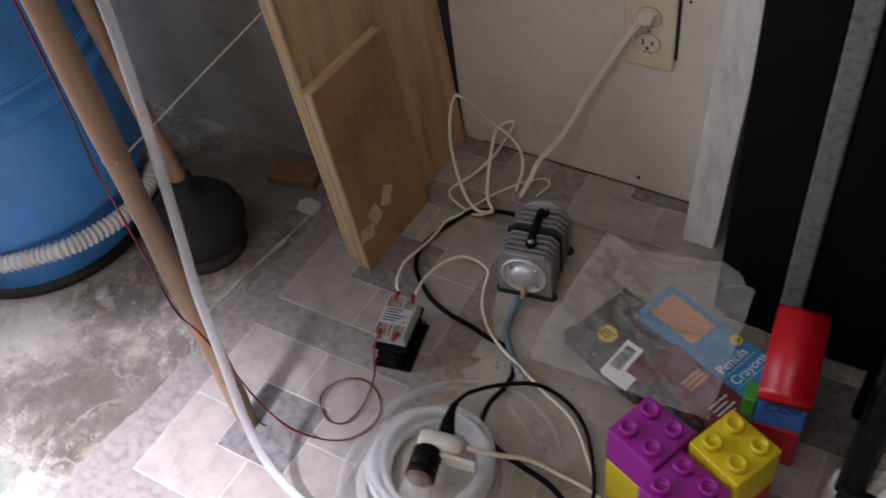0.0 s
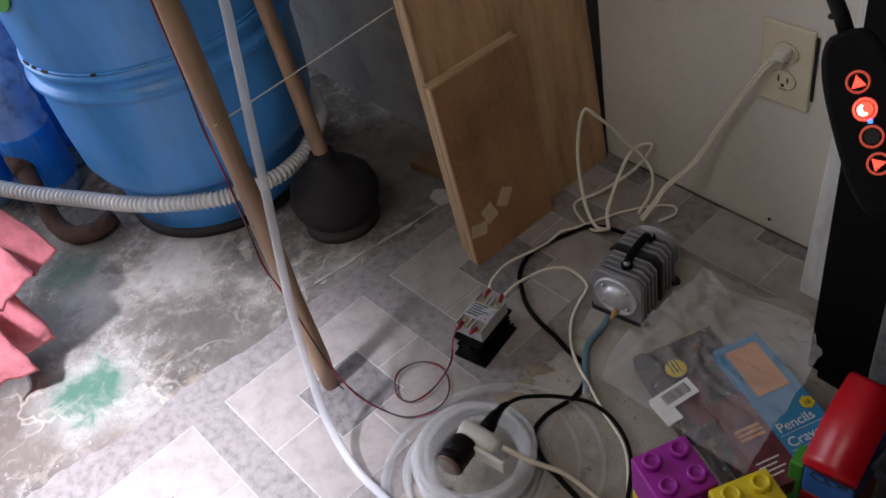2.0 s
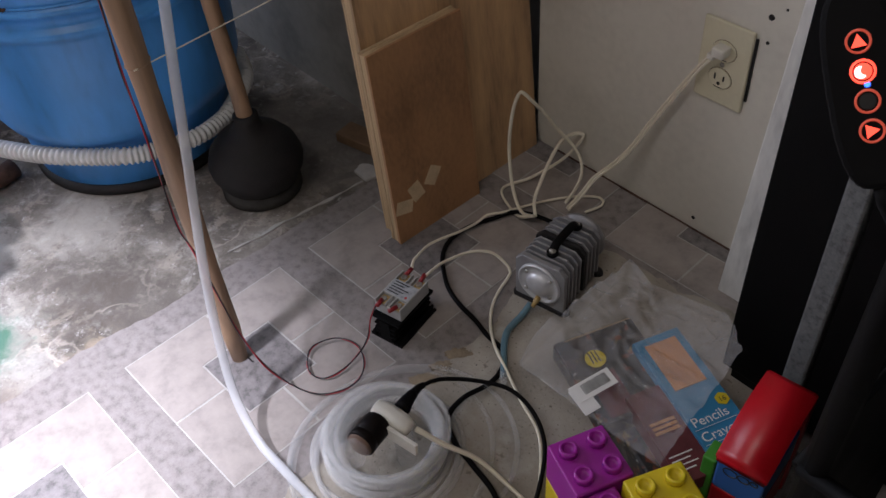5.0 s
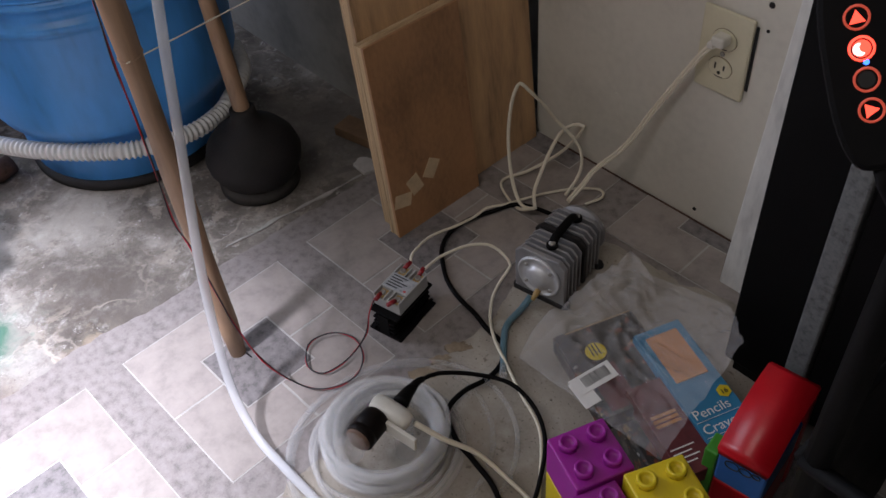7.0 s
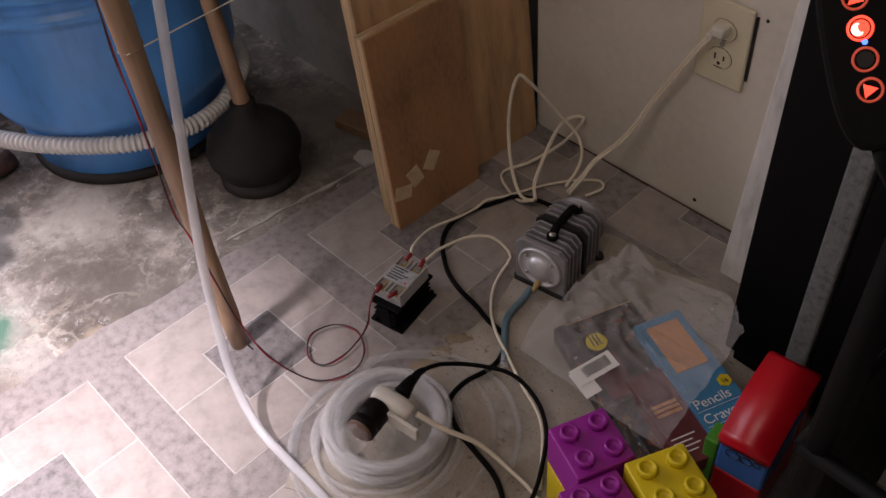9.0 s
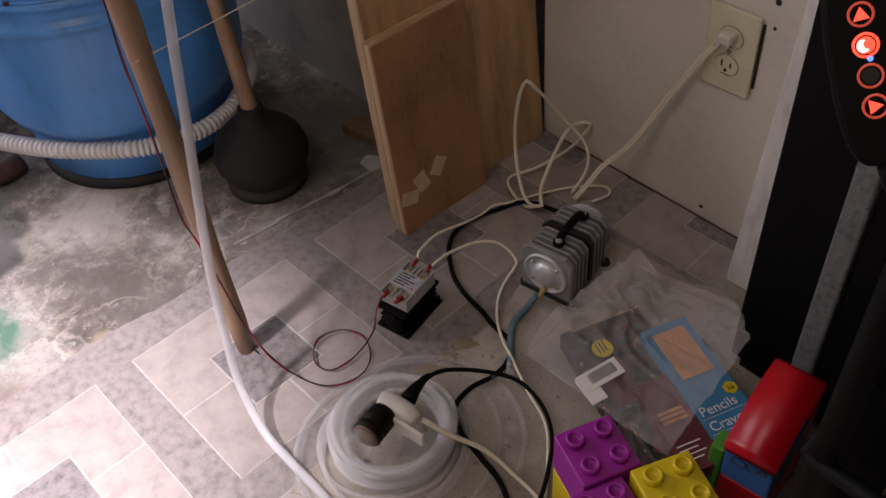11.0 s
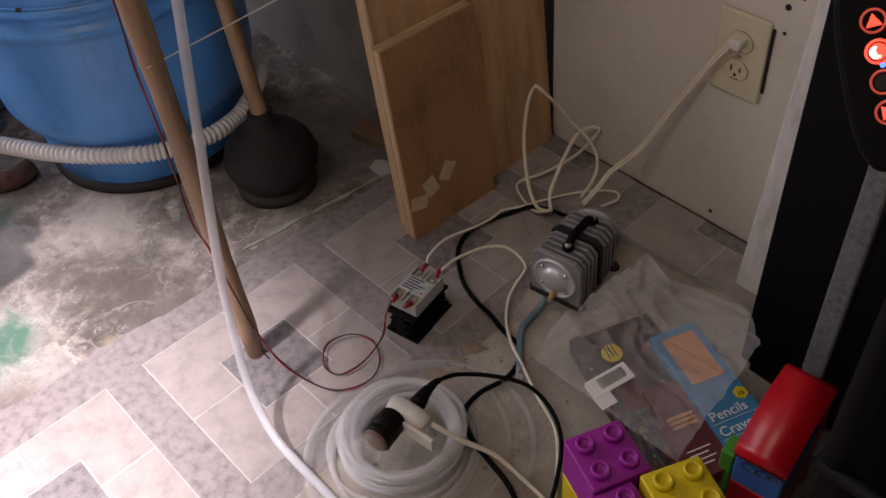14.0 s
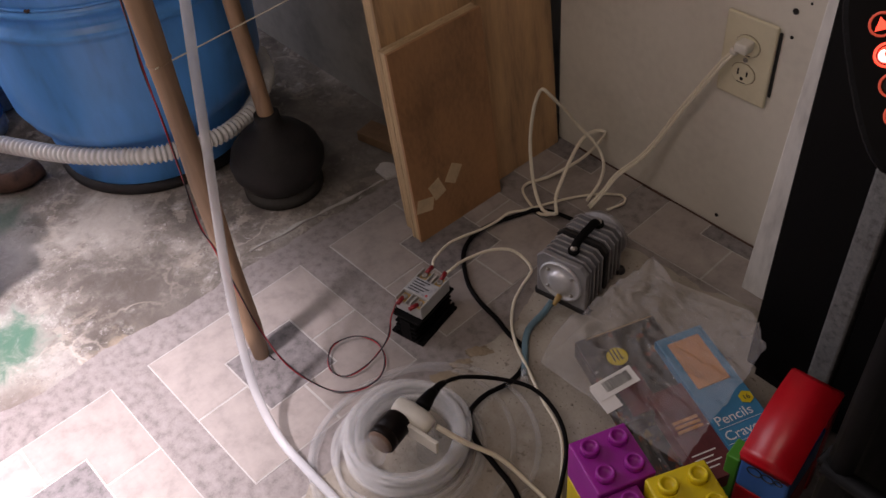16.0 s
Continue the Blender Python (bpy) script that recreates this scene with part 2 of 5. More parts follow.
M = {
    "concrete": concrete_material(),
    "vinyl": surface("marbled_grey_vinyl", (0.238, 0.212, 0.202), 0.42, vary=0.38, scale=85, bump=0.1, fine=420),
    "tile_light": surface("pale_vinyl_tile", (0.322, 0.284, 0.262), 0.42, vary=0.26, scale=30, bump=0.12, fine=160, each=0.06),
    "tile_dark": surface("slate_vinyl_tile", (0.190, 0.174, 0.172), 0.42, vary=0.5, scale=95, bump=0.1, fine=330, each=0.08),
    "grout": surface("pale_grout_line", (0.42, 0.40, 0.38), 0.6, vary=0.2, scale=60),
    "screed": screed_material(),
    "mud": surface("brown_glue_residue", (0.25, 0.195, 0.135), 0.8, vary=0.5, scale=60, bump=0.4),
    "wall": surface("old_cream_wall_paint", (0.655, 0.625, 0.55), 0.5, vary=0.13, scale=5, bump=0.1, fine=90),
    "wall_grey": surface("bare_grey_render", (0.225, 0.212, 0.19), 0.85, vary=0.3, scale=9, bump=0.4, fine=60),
    "white_wood": surface("chipped_white_paint", (0.70, 0.69, 0.66), 0.6, vary=0.25, scale=35, bump=0.5, fine=140, stretch=(1, 1, 0.25)),
    "ceiling": surface("ceiling_paint", (0.7, 0.68, 0.64), 0.8, vary=0.08),
    "ply": surface("birch_plywood_face", (0.49, 0.30, 0.152), 0.55, vary=0.45, scale=11, bump=0.1, fine=90, stretch=(1, 3.2, 0.45)),
    "ply_small": surface("varnished_plywood_face", (0.355, 0.182, 0.082), 0.45, vary=0.4, scale=7, bump=0.08, fine=110, stretch=(1, 1.6, 0.9)),
    "ply_edge": surface("plywood_edge", (0.50, 0.36, 0.21), 0.75, vary=0.35, scale=30, bump=0.4, fine=200, stretch=(6, 1, 0.15)),
    "glue": surface("old_tape_mark", (0.60, 0.45, 0.28), 0.6, vary=0.2, scale=60),
    "wood_handle": surface("turned_wooden_handle", (0.31, 0.195, 0.118), 0.5, vary=0.42, scale=34, bump=0.1, fine=130, stretch=(1, 1, 0.12)),
    "wood_dark": surface("stained_wood_block", (0.16, 0.095, 0.05), 0.7, vary=0.3, scale=40),
    "drum": surface("scuffed_blue_drum_paint", (0.066, 0.295, 0.72), 0.36, vary=0.36, scale=11, bump=0.06, fine=60, stretch=(1, 1, 0.3)),
    "rust": surface("rust", (0.085, 0.045, 0.032), 0.85, vary=0.5, scale=80, bump=0.5),
    "rubber": surface("black_rubber", (0.019, 0.0172, 0.0175), 0.68, vary=0.45, scale=30, bump=0.15, spec=0.3),
    "rubber_dusty": surface("dusty_grey_rubber", (0.045, 0.042, 0.039), 0.85, vary=0.4, scale=40, bump=0.2, spec=0.2),
    "black": surface("black_plastic", (0.0042, 0.0038, 0.0042), 0.6, vary=0.3, scale=60, bump=0.1, spec=0.09),
    "black_metal": surface("black_coated_metal", (0.0036, 0.0034, 0.0036), 0.6, vary=0.35, scale=14, bump=0.1, spec=0.1),
    "hose_white": surface("ribbed_white_hose", (0.72, 0.715, 0.70), 0.45, vary=0.12, scale=25, bump=0.05),
    "cord": surface("cream_cord", (0.80, 0.74, 0.60), 0.45, vary=0.1, scale=40, bump=0.04),
    "wire_red": plain("red_insulation", (0.32, 0.010, 0.018), 0.45),
    "wire_black": plain("black_insulation", (0.015, 0.014, 0.018), 0.4),
    "red": surface("red_plastic", (0.50, 0.006, 0.014), 0.34, vary=0.12, scale=20, bump=0.12),
    "crimp": surface("red_crimp_vinyl", (0.24, 0.008, 0.014), 0.45, vary=0.2, scale=200),
    "magenta": surface("magenta_plastic", (0.33, 0.018, 0.30), 0.36, vary=0.07, scale=25, bump=0.03),
    "yellow": surface("yellow_plastic", (0.68, 0.52, 0.012), 0.36, vary=0.07, scale=25, bump=0.03),
    "green": surface("green_plastic", (0.06, 0.30, 0.03), 0.4, vary=0.1),
    "blue": surface("blue_plastic", (0.05, 0.17, 0.50), 0.4, vary=0.1),
    "aluminium": surface("cast_aluminium", (0.34, 0.335, 0.345), 0.5, metal=0.55, vary=0.15, scale=40, bump=0.12, fine=260),
    "alu_bright": surface("polished_aluminium", (0.66, 0.66, 0.68), 0.48, metal=0.55, vary=0.1, scale=40),
    "steel": surface("zinc_screw", (0.42, 0.40, 0.37), 0.35, metal=0.8, vary=0.2, scale=300),
    "brass": plain("brass_fitting", (0.42, 0.28, 0.1), 0.35),
    "ssr": surface("grey_relay_plastic", (0.40, 0.395, 0.385), 0.5, vary=0.08, scale=50, bump=0.04),
    "ssr_label": surface("printed_relay_label", (0.36, 0.37, 0.39), 0.45, vary=0.35, scale=160, bump=0.0),
    "ivory": surface("ivory_outlet_plastic", (0.66, 0.61, 0.44), 0.4, vary=0.06, scale=40, bump=0.02),
    "slot": plain("dark_slot", (0.01, 0.009, 0.008), 0.7),
    "white_plastic": surface("off_white_plastic", (0.66, 0.63, 0.56), 0.42, vary=0.08, scale=50, bump=0.03),
    "socket": surface("bakelite_socket", (0.006, 0.004, 0.0035), 0.45, vary=0.6, scale=90, bump=0.25, spec=0.12),
    "bulb_base": surface("dull_brown_bulb_base", (0.13, 0.075, 0.05), 0.6, vary=0.4, scale=120, bump=0.2),
    "blue_hose": surface("blue_grey_silicone_hose", (0.13, 0.23, 0.28), 0.35, vary=0.15, scale=60, alpha=0.85),
    "paper": surface("white_label_paper", (0.78, 0.77, 0.75), 0.5, vary=0.06, scale=60),
    "ink": plain("black_ink", (0.02, 0.02, 0.022), 0.5),
    "print_blue": surface("printed_blue_card", (0.035, 0.22, 0.40), 0.35, vary=0.15, scale=40, bump=0.03),
    "print_orange": surface("printed_pencil_picture", (0.62, 0.27, 0.09), 0.4, vary=0.3, scale=14, stretch=(1, 9, 1), bump=0.02),
    "print_maroon": surface("printed_maroon_card", (0.13, 0.025, 0.03), 0.4, vary=0.3, scale=50, bump=0.03),
    "print_dark": print_material(),
    "pink": surface("pink_cotton_cloth", (0.66, 0.20, 0.23), 0.9, vary=0.25, scale=60, bump=0.5, fine=500),
    "grey_strip": surface("galvanised_edge_strip", (0.14, 0.144, 0.146), 0.65, vary=0.5, scale=140, bump=0.6, fine=420),
    "white_bag": surface("crumpled_white_sack", (0.52, 0.5, 0.47), 0.55, vary=0.15, scale=30, bump=0.3),
    "beige": surface("beige_worn_wood", (0.45, 0.33, 0.21), 0.7, vary=0.2, scale=20, stretch=(1, 1, 0.2)),
    "led": plain("red_led_window", (1.0, 0.07, 0.035), 0.4, 1.6),
    "led_white": plain("lit_power_button", (1.0, 0.78, 0.72), 0.4, 1.3),
    "led_blue": plain("blue_led", (0.04, 0.14, 1.0), 0.4, 3.0),
    "led_red": plain("red_indicator_led", (0.5, 0.05, 0.05), 0.4),
    "button_ring": plain("dim_red_button_ring", (0.45, 0.06, 0.03), 0.4, 0.5),
    "bottle_blue": surface("clear_blue_bottle", (0.02, 0.23, 0.85), 0.15, vary=0.3, scale=22, bump=0.6, alpha=0.92),
    "bottle_clear": surface("clear_bottle_plastic", (0.30, 0.47, 0.74), 0.08, vary=0.6, scale=38, bump=1.0, fine=90, alpha=0.62),
}


def clear_plastic(name, tint, alpha, rough, ripple=0.0):
    m, tree, b = shader(name)
    n, link = tree.nodes, tree.links.new
    b.inputs["Base Color"].default_value = (*tint, 1)
    b.inputs["Roughness"].default_value = rough
    t = n.new("ShaderNodeTexNoise")
    t.inputs["Scale"].default_value, t.inputs["Detail"].default_value = 45, 4
    co = n.new("ShaderNodeTexCoord")
    link(co.outputs["Object"], t.inputs["Vector"])
    r = n.new("ShaderNodeMapRange")
    r.inputs["To Min"].default_value, r.inputs["To Max"].default_value = alpha * 0.85, alpha * 1.15
    link(t.outputs["Fac"], r.inputs["Value"])
    link(r.outputs["Result"], b.inputs["Alpha"])
    if ripple:
        wave = n.new("ShaderNodeTexNoise")
        wave.inputs["Scale"].default_value, wave.inputs["Detail"].default_value = 190, 2
        link(co.outputs["Object"], wave.inputs["Vector"])
        bp = n.new("ShaderNodeBump")
        bp.inputs["Strength"].default_value, bp.inputs["Distance"].default_value = ripple, 0.004
        link(wave.outputs["Fac"], bp.inputs["Height"])
        link(bp.outputs["Normal"], b.inputs["Normal"])
    return m


M["tubing"] = clear_plastic("milky_vinyl_tubing", (0.80, 0.80, 0.80), 0.27, 0.25)
M["tubing_thin"] = clear_plastic("clear_vinyl_tubing", (0.74, 0.745, 0.75), 0.115, 0.24)
M["riser"] = clear_plastic("milky_vinyl_tube", (0.78, 0.79, 0.82), 0.46, 0.22)
M["bag"] = clear_plastic("clear_bag_film", (0.76, 0.73, 0.73), 0.18, 0.1, 0.6)
M["glass"] = clear_plastic("clear_bulb_glass", (0.82, 0.80, 0.78), 0.26, 0.03, 0.9)


# ---- shape helpers ----
def thing(name, at, label, category, group="", rz=0.0, kind="", m=None):
    ob = new(name)
    ob.empty_display_size = 0.02
    ob.matrix_world = m if m is not None else pose(*at, 0, 0, rz)
    return tagged(ob, label, category, group, kind)


def finish(name, me, material, parent=None, label=""):
    if isinstance(material, (list, tuple)):
        for k in material:
            me.materials.append(M[k])
    else:
        me.materials.append(M[material])
    ob = new(name, me)
    if parent is not None:
        ob.parent = parent
    return tagged(ob, label)


def part(name, bm, material, parent=None, label="", smooth=False):
    me = bpy.data.meshes.new(name)
    bm.normal_update()
    bm.to_mesh(me)
    bm.free()
    if smooth:
        me.shade_smooth()
    return finish(name, me, material, parent, label)


def box(lo, hi, bevel=0.0, segs=2, m=None):
    bm = bmesh.new()
    size = [b - a for a, b in zip(lo, hi)]
    mid = [(a + b) / 2 for a, b in zip(lo, hi)]
    bmesh.ops.create_cube(bm, size=1, matrix=Matrix.Translation(mid) @ Matrix.Diagonal((*size, 1)))
    if bevel:
        bmesh.ops.bevel(bm, geom=bm.edges[:], offset=bevel, segments=segs, affect="EDGES", profile=0.5)
    if m is not None:
        bm.transform(m)
    return bm


def merge(*parts):
    out = bmesh.new()
    for bm in parts:
        tmp = bpy.data.meshes.new("tmp")
        bm.to_mesh(tmp)
        bm.free()
        out.from_mesh(tmp)
        bpy.data.meshes.remove(tmp)
    return out


def lathe(profile, segs=32, m=None, wobble=None):
    """A turned shape round z from (radius, height) pairs."""
    bm = bmesh.new()
    rings = []
    for k, (r, z) in enumerate(profile):
        ring = []
        for a in range(segs):
            t = 2 * math.pi * a / segs
            q = r * (1 + (wobble(t, z) if wobble else 0))
            ring.append(bm.verts.new((q * math.cos(t), q * math.sin(t), z)))
        rings.append(ring)
    for lo, hi in zip(rings, rings[1:]):
        for a in range(segs):
            bm.faces.new((lo[a], lo[(a + 1) % segs], hi[(a + 1) % segs], hi[a]))
    bm.faces.new(rings[0][::-1])
    bm.faces.new(rings[-1])
    if m is not None:
        bm.transform(m)
    return bm


def smooth_path(points, closed=False, step=0.008):
    p = [Vector(q) for q in points]
    n, out = len(p), []
    spans = n if closed else n - 1
    for i in range(spans):
        if closed:
            a, b, c, d = p[(i - 1) % n], p[i], p[(i + 1) % n], p[(i + 2) % n]
        else:
            b, c = p[i], p[i + 1]
            a = p[i - 1] if i else b * 2 - c
            d = p[i + 2] if i + 2 < n else c * 2 - b
        k = max(2, int((c - b).length / step))
        for j in range(k):
            t = j / k
            out.append(0.5 * (2 * b + (c - a) * t + (2 * a - 5 * b + 4 * c - d) * t * t + (3 * b - a - 3 * c + d) * t ** 3))
    if not closed:
        out.append(p[-1])
    return out


def sweep(points, radius, sides=8, closed=False, step=0.008, flat=1.0, ribs=None, m=None):
    """A round (or flattened) tube along a smooth path. radius may be a function of the way from 0 to 1."""
    path = smooth_path(points, closed, step) if step else [Vector(q) for q in points]
    bm, rings, side = bmesh.new(), [], None
    n = len(path)
    for i, p in enumerate(path):
        ahead = (path[(i + 1) % n] if closed or i + 1 < n else p) - (path[i - 1] if closed or i else p)
        ahead.normalize()
        if side is None:
            side = ahead.cross(Vector((0.3, 0.2, 1))).normalized()
        side = (side - ahead * side.dot(ahead)).normalized()
        up = side.cross(ahead)
        r = radius(i / max(1, n - 1)) if callable(radius) else radius
        rings.append([bm.verts.new(p + side * (r * math.cos(2 * math.pi * k / sides)) + up * (r * flat * math.sin(2 * math.pi * k / sides))) for k in range(sides)])
    for i in range(n if closed else n - 1):
        a, b = rings[i], rings[(i + 1) % n]
        for k in range(sides):
            bm.faces.new((a[k], a[(k + 1) % sides], b[(k + 1) % sides], b[k]))
    if not closed:
        bm.faces.new(rings[0][::-1])
        bm.faces.new(rings[-1])
    bmesh.ops.recalc_face_normals(bm, faces=bm.faces[:])
    if m is not None:
        bm.transform(m)
    return bm


def prism(outline, lo, hi, bevel=0.0, m=None):
    """An upright slab with the given plan outline."""
    bm = bmesh.new()
    bottom = [bm.verts.new((x, y, lo)) for x, y in outline]
    top = [bm.verts.new((x, y, hi)) for x, y in outline]
    n = len(outline)
    bm.faces.new(bottom[::-1])
    bm.faces.new(top)
    for k in range(n):
        bm.faces.new((bottom[k], bottom[(k + 1) % n], top[(k + 1) % n], top[k]))
    bmesh.ops.recalc_face_normals(bm, faces=bm.faces[:])
    if bevel:
        bmesh.ops.bevel(bm, geom=bm.edges[:], offset=bevel, segments=2, affect="EDGES", profile=0.5)
    if m is not None:
        bm.transform(m)
    return bm


def words(text, size, material, m, parent, extrude=0.0002):
    """Flat lettering in the built-in font, as a mesh."""
    cu = bpy.data.curves.new("lettering", "FONT")
    cu.body, cu.size, cu.extrude = text, size, extrude
    tmp = bpy.data.objects.new("lettering", cu)
    scene.collection.objects.link(tmp)
    me = bpy.data.meshes.new_from_object(tmp.evaluated_get(bpy.context.evaluated_depsgraph_get()))
    bpy.data.objects.remove(tmp)
    me.transform(m)
    me.materials.clear()
    return finish("lettering", me, material, parent)


def wpart(name, bm, material, parent, label="", smooth=False):
    """A part whose shape is given in the room's own coordinates."""
    m, up = Matrix(), parent
    while up is not None:
        m, up = up.matrix_basis @ m, up.parent
    bm.transform(m.inverted())
    return part(name, bm, material, parent, label, smooth)


def setting(name, bm, material, label, category):
    return tagged(part(name, bm, material), label, category, kind="structure")


# ---- the room ----
WALL_Y, LEFT_WALL_Y = 0.358, 0.205
setting("floor", box((-1.6, -2.7, -0.12), (3.0, 0.56, 0.0)), "concrete", "bare stained concrete floor with green and white blotches and painted-in shade", "floor")
setting("wall_back", box((0.80, WALL_Y, 0.0), (3.0, 0.56, 2.4)), "wall", "cream painted wall with small screw holes", "wall")
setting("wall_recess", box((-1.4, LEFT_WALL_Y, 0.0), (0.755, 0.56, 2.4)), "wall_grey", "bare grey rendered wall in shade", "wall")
# Unseen walls and ceiling close the room; the west opening is added for daylight.
setting("wall_west_sill", box((-1.6, -2.6, 0.0), (-1.4, 0.56, 0.4)), "wall_grey", "unseen grey rendered wall under the added window", "wall")
setting("wall_west_head", box((-1.6, -2.6, 2.0), (-1.4, 0.56, 2.4)), "wall_grey", "unseen grey rendered wall over the added window", "wall")
setting("wall_west_near", box((-1.6, -2.6, 0.4), (-1.4, -1.95, 2.0)), "wall_grey", "unseen grey rendered wall beside the added window", "wall")
setting("wall_west_far", box((-1.6, -0.45, 0.4), (-1.4, 0.56, 2.0)), "wall_grey", "unseen grey rendered wall beside the added window", "wall")
setting("wall_east", box((3.0, -2.6, 0.0), (3.2, 0.56, 2.4)), "wall", "plain cream side wall", "wall")
setting("wall_south", box((-1.6, -2.8, 0.0), (3.2, -2.6, 2.4)), "wall", "plain cream wall behind", "wall")
setting("ceiling", box((-1.6, -2.8, 2.4), (3.2, 0.56, 2.5)), "ceiling", "plain painted ceiling", "ceiling")
setting("ground", box((-40, -40, -0.16), (40, 40, -0.13)), "concrete", "pale concrete yard outside the window", "ground")

# A painted board closes the end of the wall.
jamb = thing("door_jamb", (1.246, 0.30, 0), "upright chipped white painted board at the wall's end", "door jamb", kind="structure")
bm = box((0.0, 0.281, 0.0), (0.046, 0.357, 2.1), 0.002, m=pose(1.2110, 0, 0, 0, 2.9, 0))
wpart("board", bm, "white_wood", jamb)

# Small screw holes and a filled spot in the wall.
for k, (x, z, r) in enumerate(((1.163, 0.367, 0.0042), (1.165, 0.334, 0.0024), (1.111, 0.021, 0.0032), (1.18, 0.383, 0.0018))):
    hole = setting("screw_hole", lathe([(r, 0), (r * 0.9, 0.0012), (r * 0.4, 0.0006)], 12, pose(x, WALL_Y + 0.0004, z, 90, 0, 0)), "slot", "small dark screw hole in the wall", "screw hole")
hole = setting("wall_chip", lathe([(0.004, 0), (0.003, 0.001)], 9, pose(0.955, WALL_Y + 0.0004, 0.146, 90, 0, 0)), "white_plastic", "small filled spot on the wall", "wall chip")

setting("wall_joint", box((0.84, WALL_Y - 0.004, 0.0), (1.222, WALL_Y - 0.0005, 0.004), 0.001, 1), "rust", "dark grimy joint between wall and floor", "joint")

# Vinyl sheet with a torn edge over the concrete.
rng = random.Random(11)
VX0, CELL, FRAME, TILE = 0.749, 0.309, 0.0755, 0.256
VY0 = -0.379
TURN = pose(VX0, VY0, 0, 0, 0, 2.0) @ pose(-VX0, -VY0, 0)
edge = []
y = -1.6
while y < LEFT_WALL_Y - 0.004:
    edge.append((0.688 + 0.012 * noise.noise((0, y * 9, 0)) + 0.006 * noise.noise((3, y * 47, 0)) - 0.03 * max(0, -0.3 - y), y))
    y += 0.008
outline = edge + [(0.70, LEFT_WALL_Y - 0.004), (0.752, LEFT_WALL_Y - 0.004), (0.758, WALL_Y - 0.002), (2.4, WALL_Y - 0.002), (2.4, -1.6)]
vinyl = setting("vinyl_floor", prism(outline, 0.0, 0.0018), "vinyl", "worn vinyl floor sheet with pale angular tiles on grey", "vinyl floor")

# White crust along the tear.
crust = []
for sgn in (1, -1):
    ys = [-0.16 + 0.004 * i for i in range(62)]
    for yy in (ys if sgn > 0 else ys[::-1]):
        w = max(0.0006, 0.0045 * (0.5 + noise.noise((7, yy * 30, 0))) * (0.4 + 0.6 * math.sin(max(0, min(1, (yy + 0.16) / 0.25)) * math.pi)))
        crust.append((0.667 + 0.075 * (yy + 0.05) + 0.006 * noise.noise((2, yy * 22, 0)) + sgn * w, yy))
tagged(part("plaster_crust", prism(crust, 0.0, 0.0022), "grout"), "thin line of white crust along the torn vinyl", "plaster crust")
lump = []
for k in range(14):
    a = k / 14 * 2 * math.pi
    r = 0.017 * (1 + 0.5 * noise.noise((math.cos(a) * 2, math.sin(a) * 2, 4)))
    lump.append((0.665 + 1.3 * r * math.cos(a), 0.102 + r * math.sin(a)))
tagged(part("plaster_lump", prism(lump, 0.0, 0.007, 0.002), "grout"), "flat white lump of plaster on the concrete", "plaster")

# A worn patch of screed shows where the sheet has gone, round the pump and the bag.
tear = [(1.06, -0.338), (1.051, -0.262), (1.039, -0.188), (1.046, -0.138), (1.043, -0.092), (1.044, -0.028), (1.035, 0.037), (1.018, 0.098), (1.022, 0.163), (1.048, 0.237), (1.167, 0.239), (1.243, 0.259), (1.345, 0.221), (1.403, 0.074), (1.397, -0.071), (1.255, -0.254)]
patch = []
for k, (a, b) in enumerate(zip(tear, tear[1:] + tear[:1])):
    steps = max(3, int(math.dist(a, b) / 0.008))
    for i in range(steps):
        u = i / steps
        x, y = a[0] + (b[0] - a[0]) * u, a[1] + (b[1] - a[1]) * u
        patch.append((x + 0.010 * noise.noise((x * 30, y * 30, 1)) + 0.004 * noise.noise((x * 110, y * 110, 4)), y + 0.010 * noise.noise((x * 30, y * 30, 7)) + 0.004 * noise.noise((x * 110, y * 110, 9))))
tagged(part("worn_patch", prism(patch, 0.0, 0.0042), "screed"), "beige worn patch in the vinyl floor", "worn patch")
for cx, cy, rr, seed in ((1.044, -0.049, 0.020, 1), (1.044, -0.078, 0.017, 2), (1.045, -0.107, 0.022, 3)):
    blob = []
    for k in range(40):
        a = k / 40 * 2 * math.pi
        r = rr * (0.85 + 0.45 * noise.noise((math.cos(a) * 1.8, math.sin(a) * 1.8, seed)) + 0.18 * noise.noise((math.cos(a) * 5, math.sin(a) * 5, seed)))
        blob.append((cx + 0.6 * r * math.cos(a) + 0.4 * r * math.sin(a), cy + 0.8 * r * math.sin(a)))
    tagged(part("glue_stain", prism(blob, 0.0, 0.0047), "mud"), "brown glue residue on the worn floor", "stain")

# ---- blue drum ----
drum = thing("steel_drum", (0.282, -0.106, 0), "scuffed light blue drum standing on the concrete", "drum")
R = 0.204
prof = [(0.160, 0.012), (0.168, 0.02), (0.173, 0.082), (0.177, 0.104), (0.193, 0.118), (R, 0.145), (R + 0.004, 0.21), (R + 0.005, 0.298), (R + 0.006, 0.304), (R + 0.0125, 0.309), (R + 0.0135, 0.314), (R + 0.0125, 0.319), (R + 0.003, 0.3225), (R + 0.002, 0.328),
        (R + 0.002, 0.338), (R + 0.008, 0.3425), (R + 0.0095, 0.347), (R + 0.008, 0.351), (R + 0.002, 0.3535), (R + 0.003, 0.360), (R + 0.006, 0.5), (R + 0.012, 0.56), (R + 0.004, 0.58), (R + 0.002, 0.86), (R - 0.01, 0.885), (R - 0.03, 0.89)]
part("body", lathe(prof, 72), "drum", drum, smooth=True)
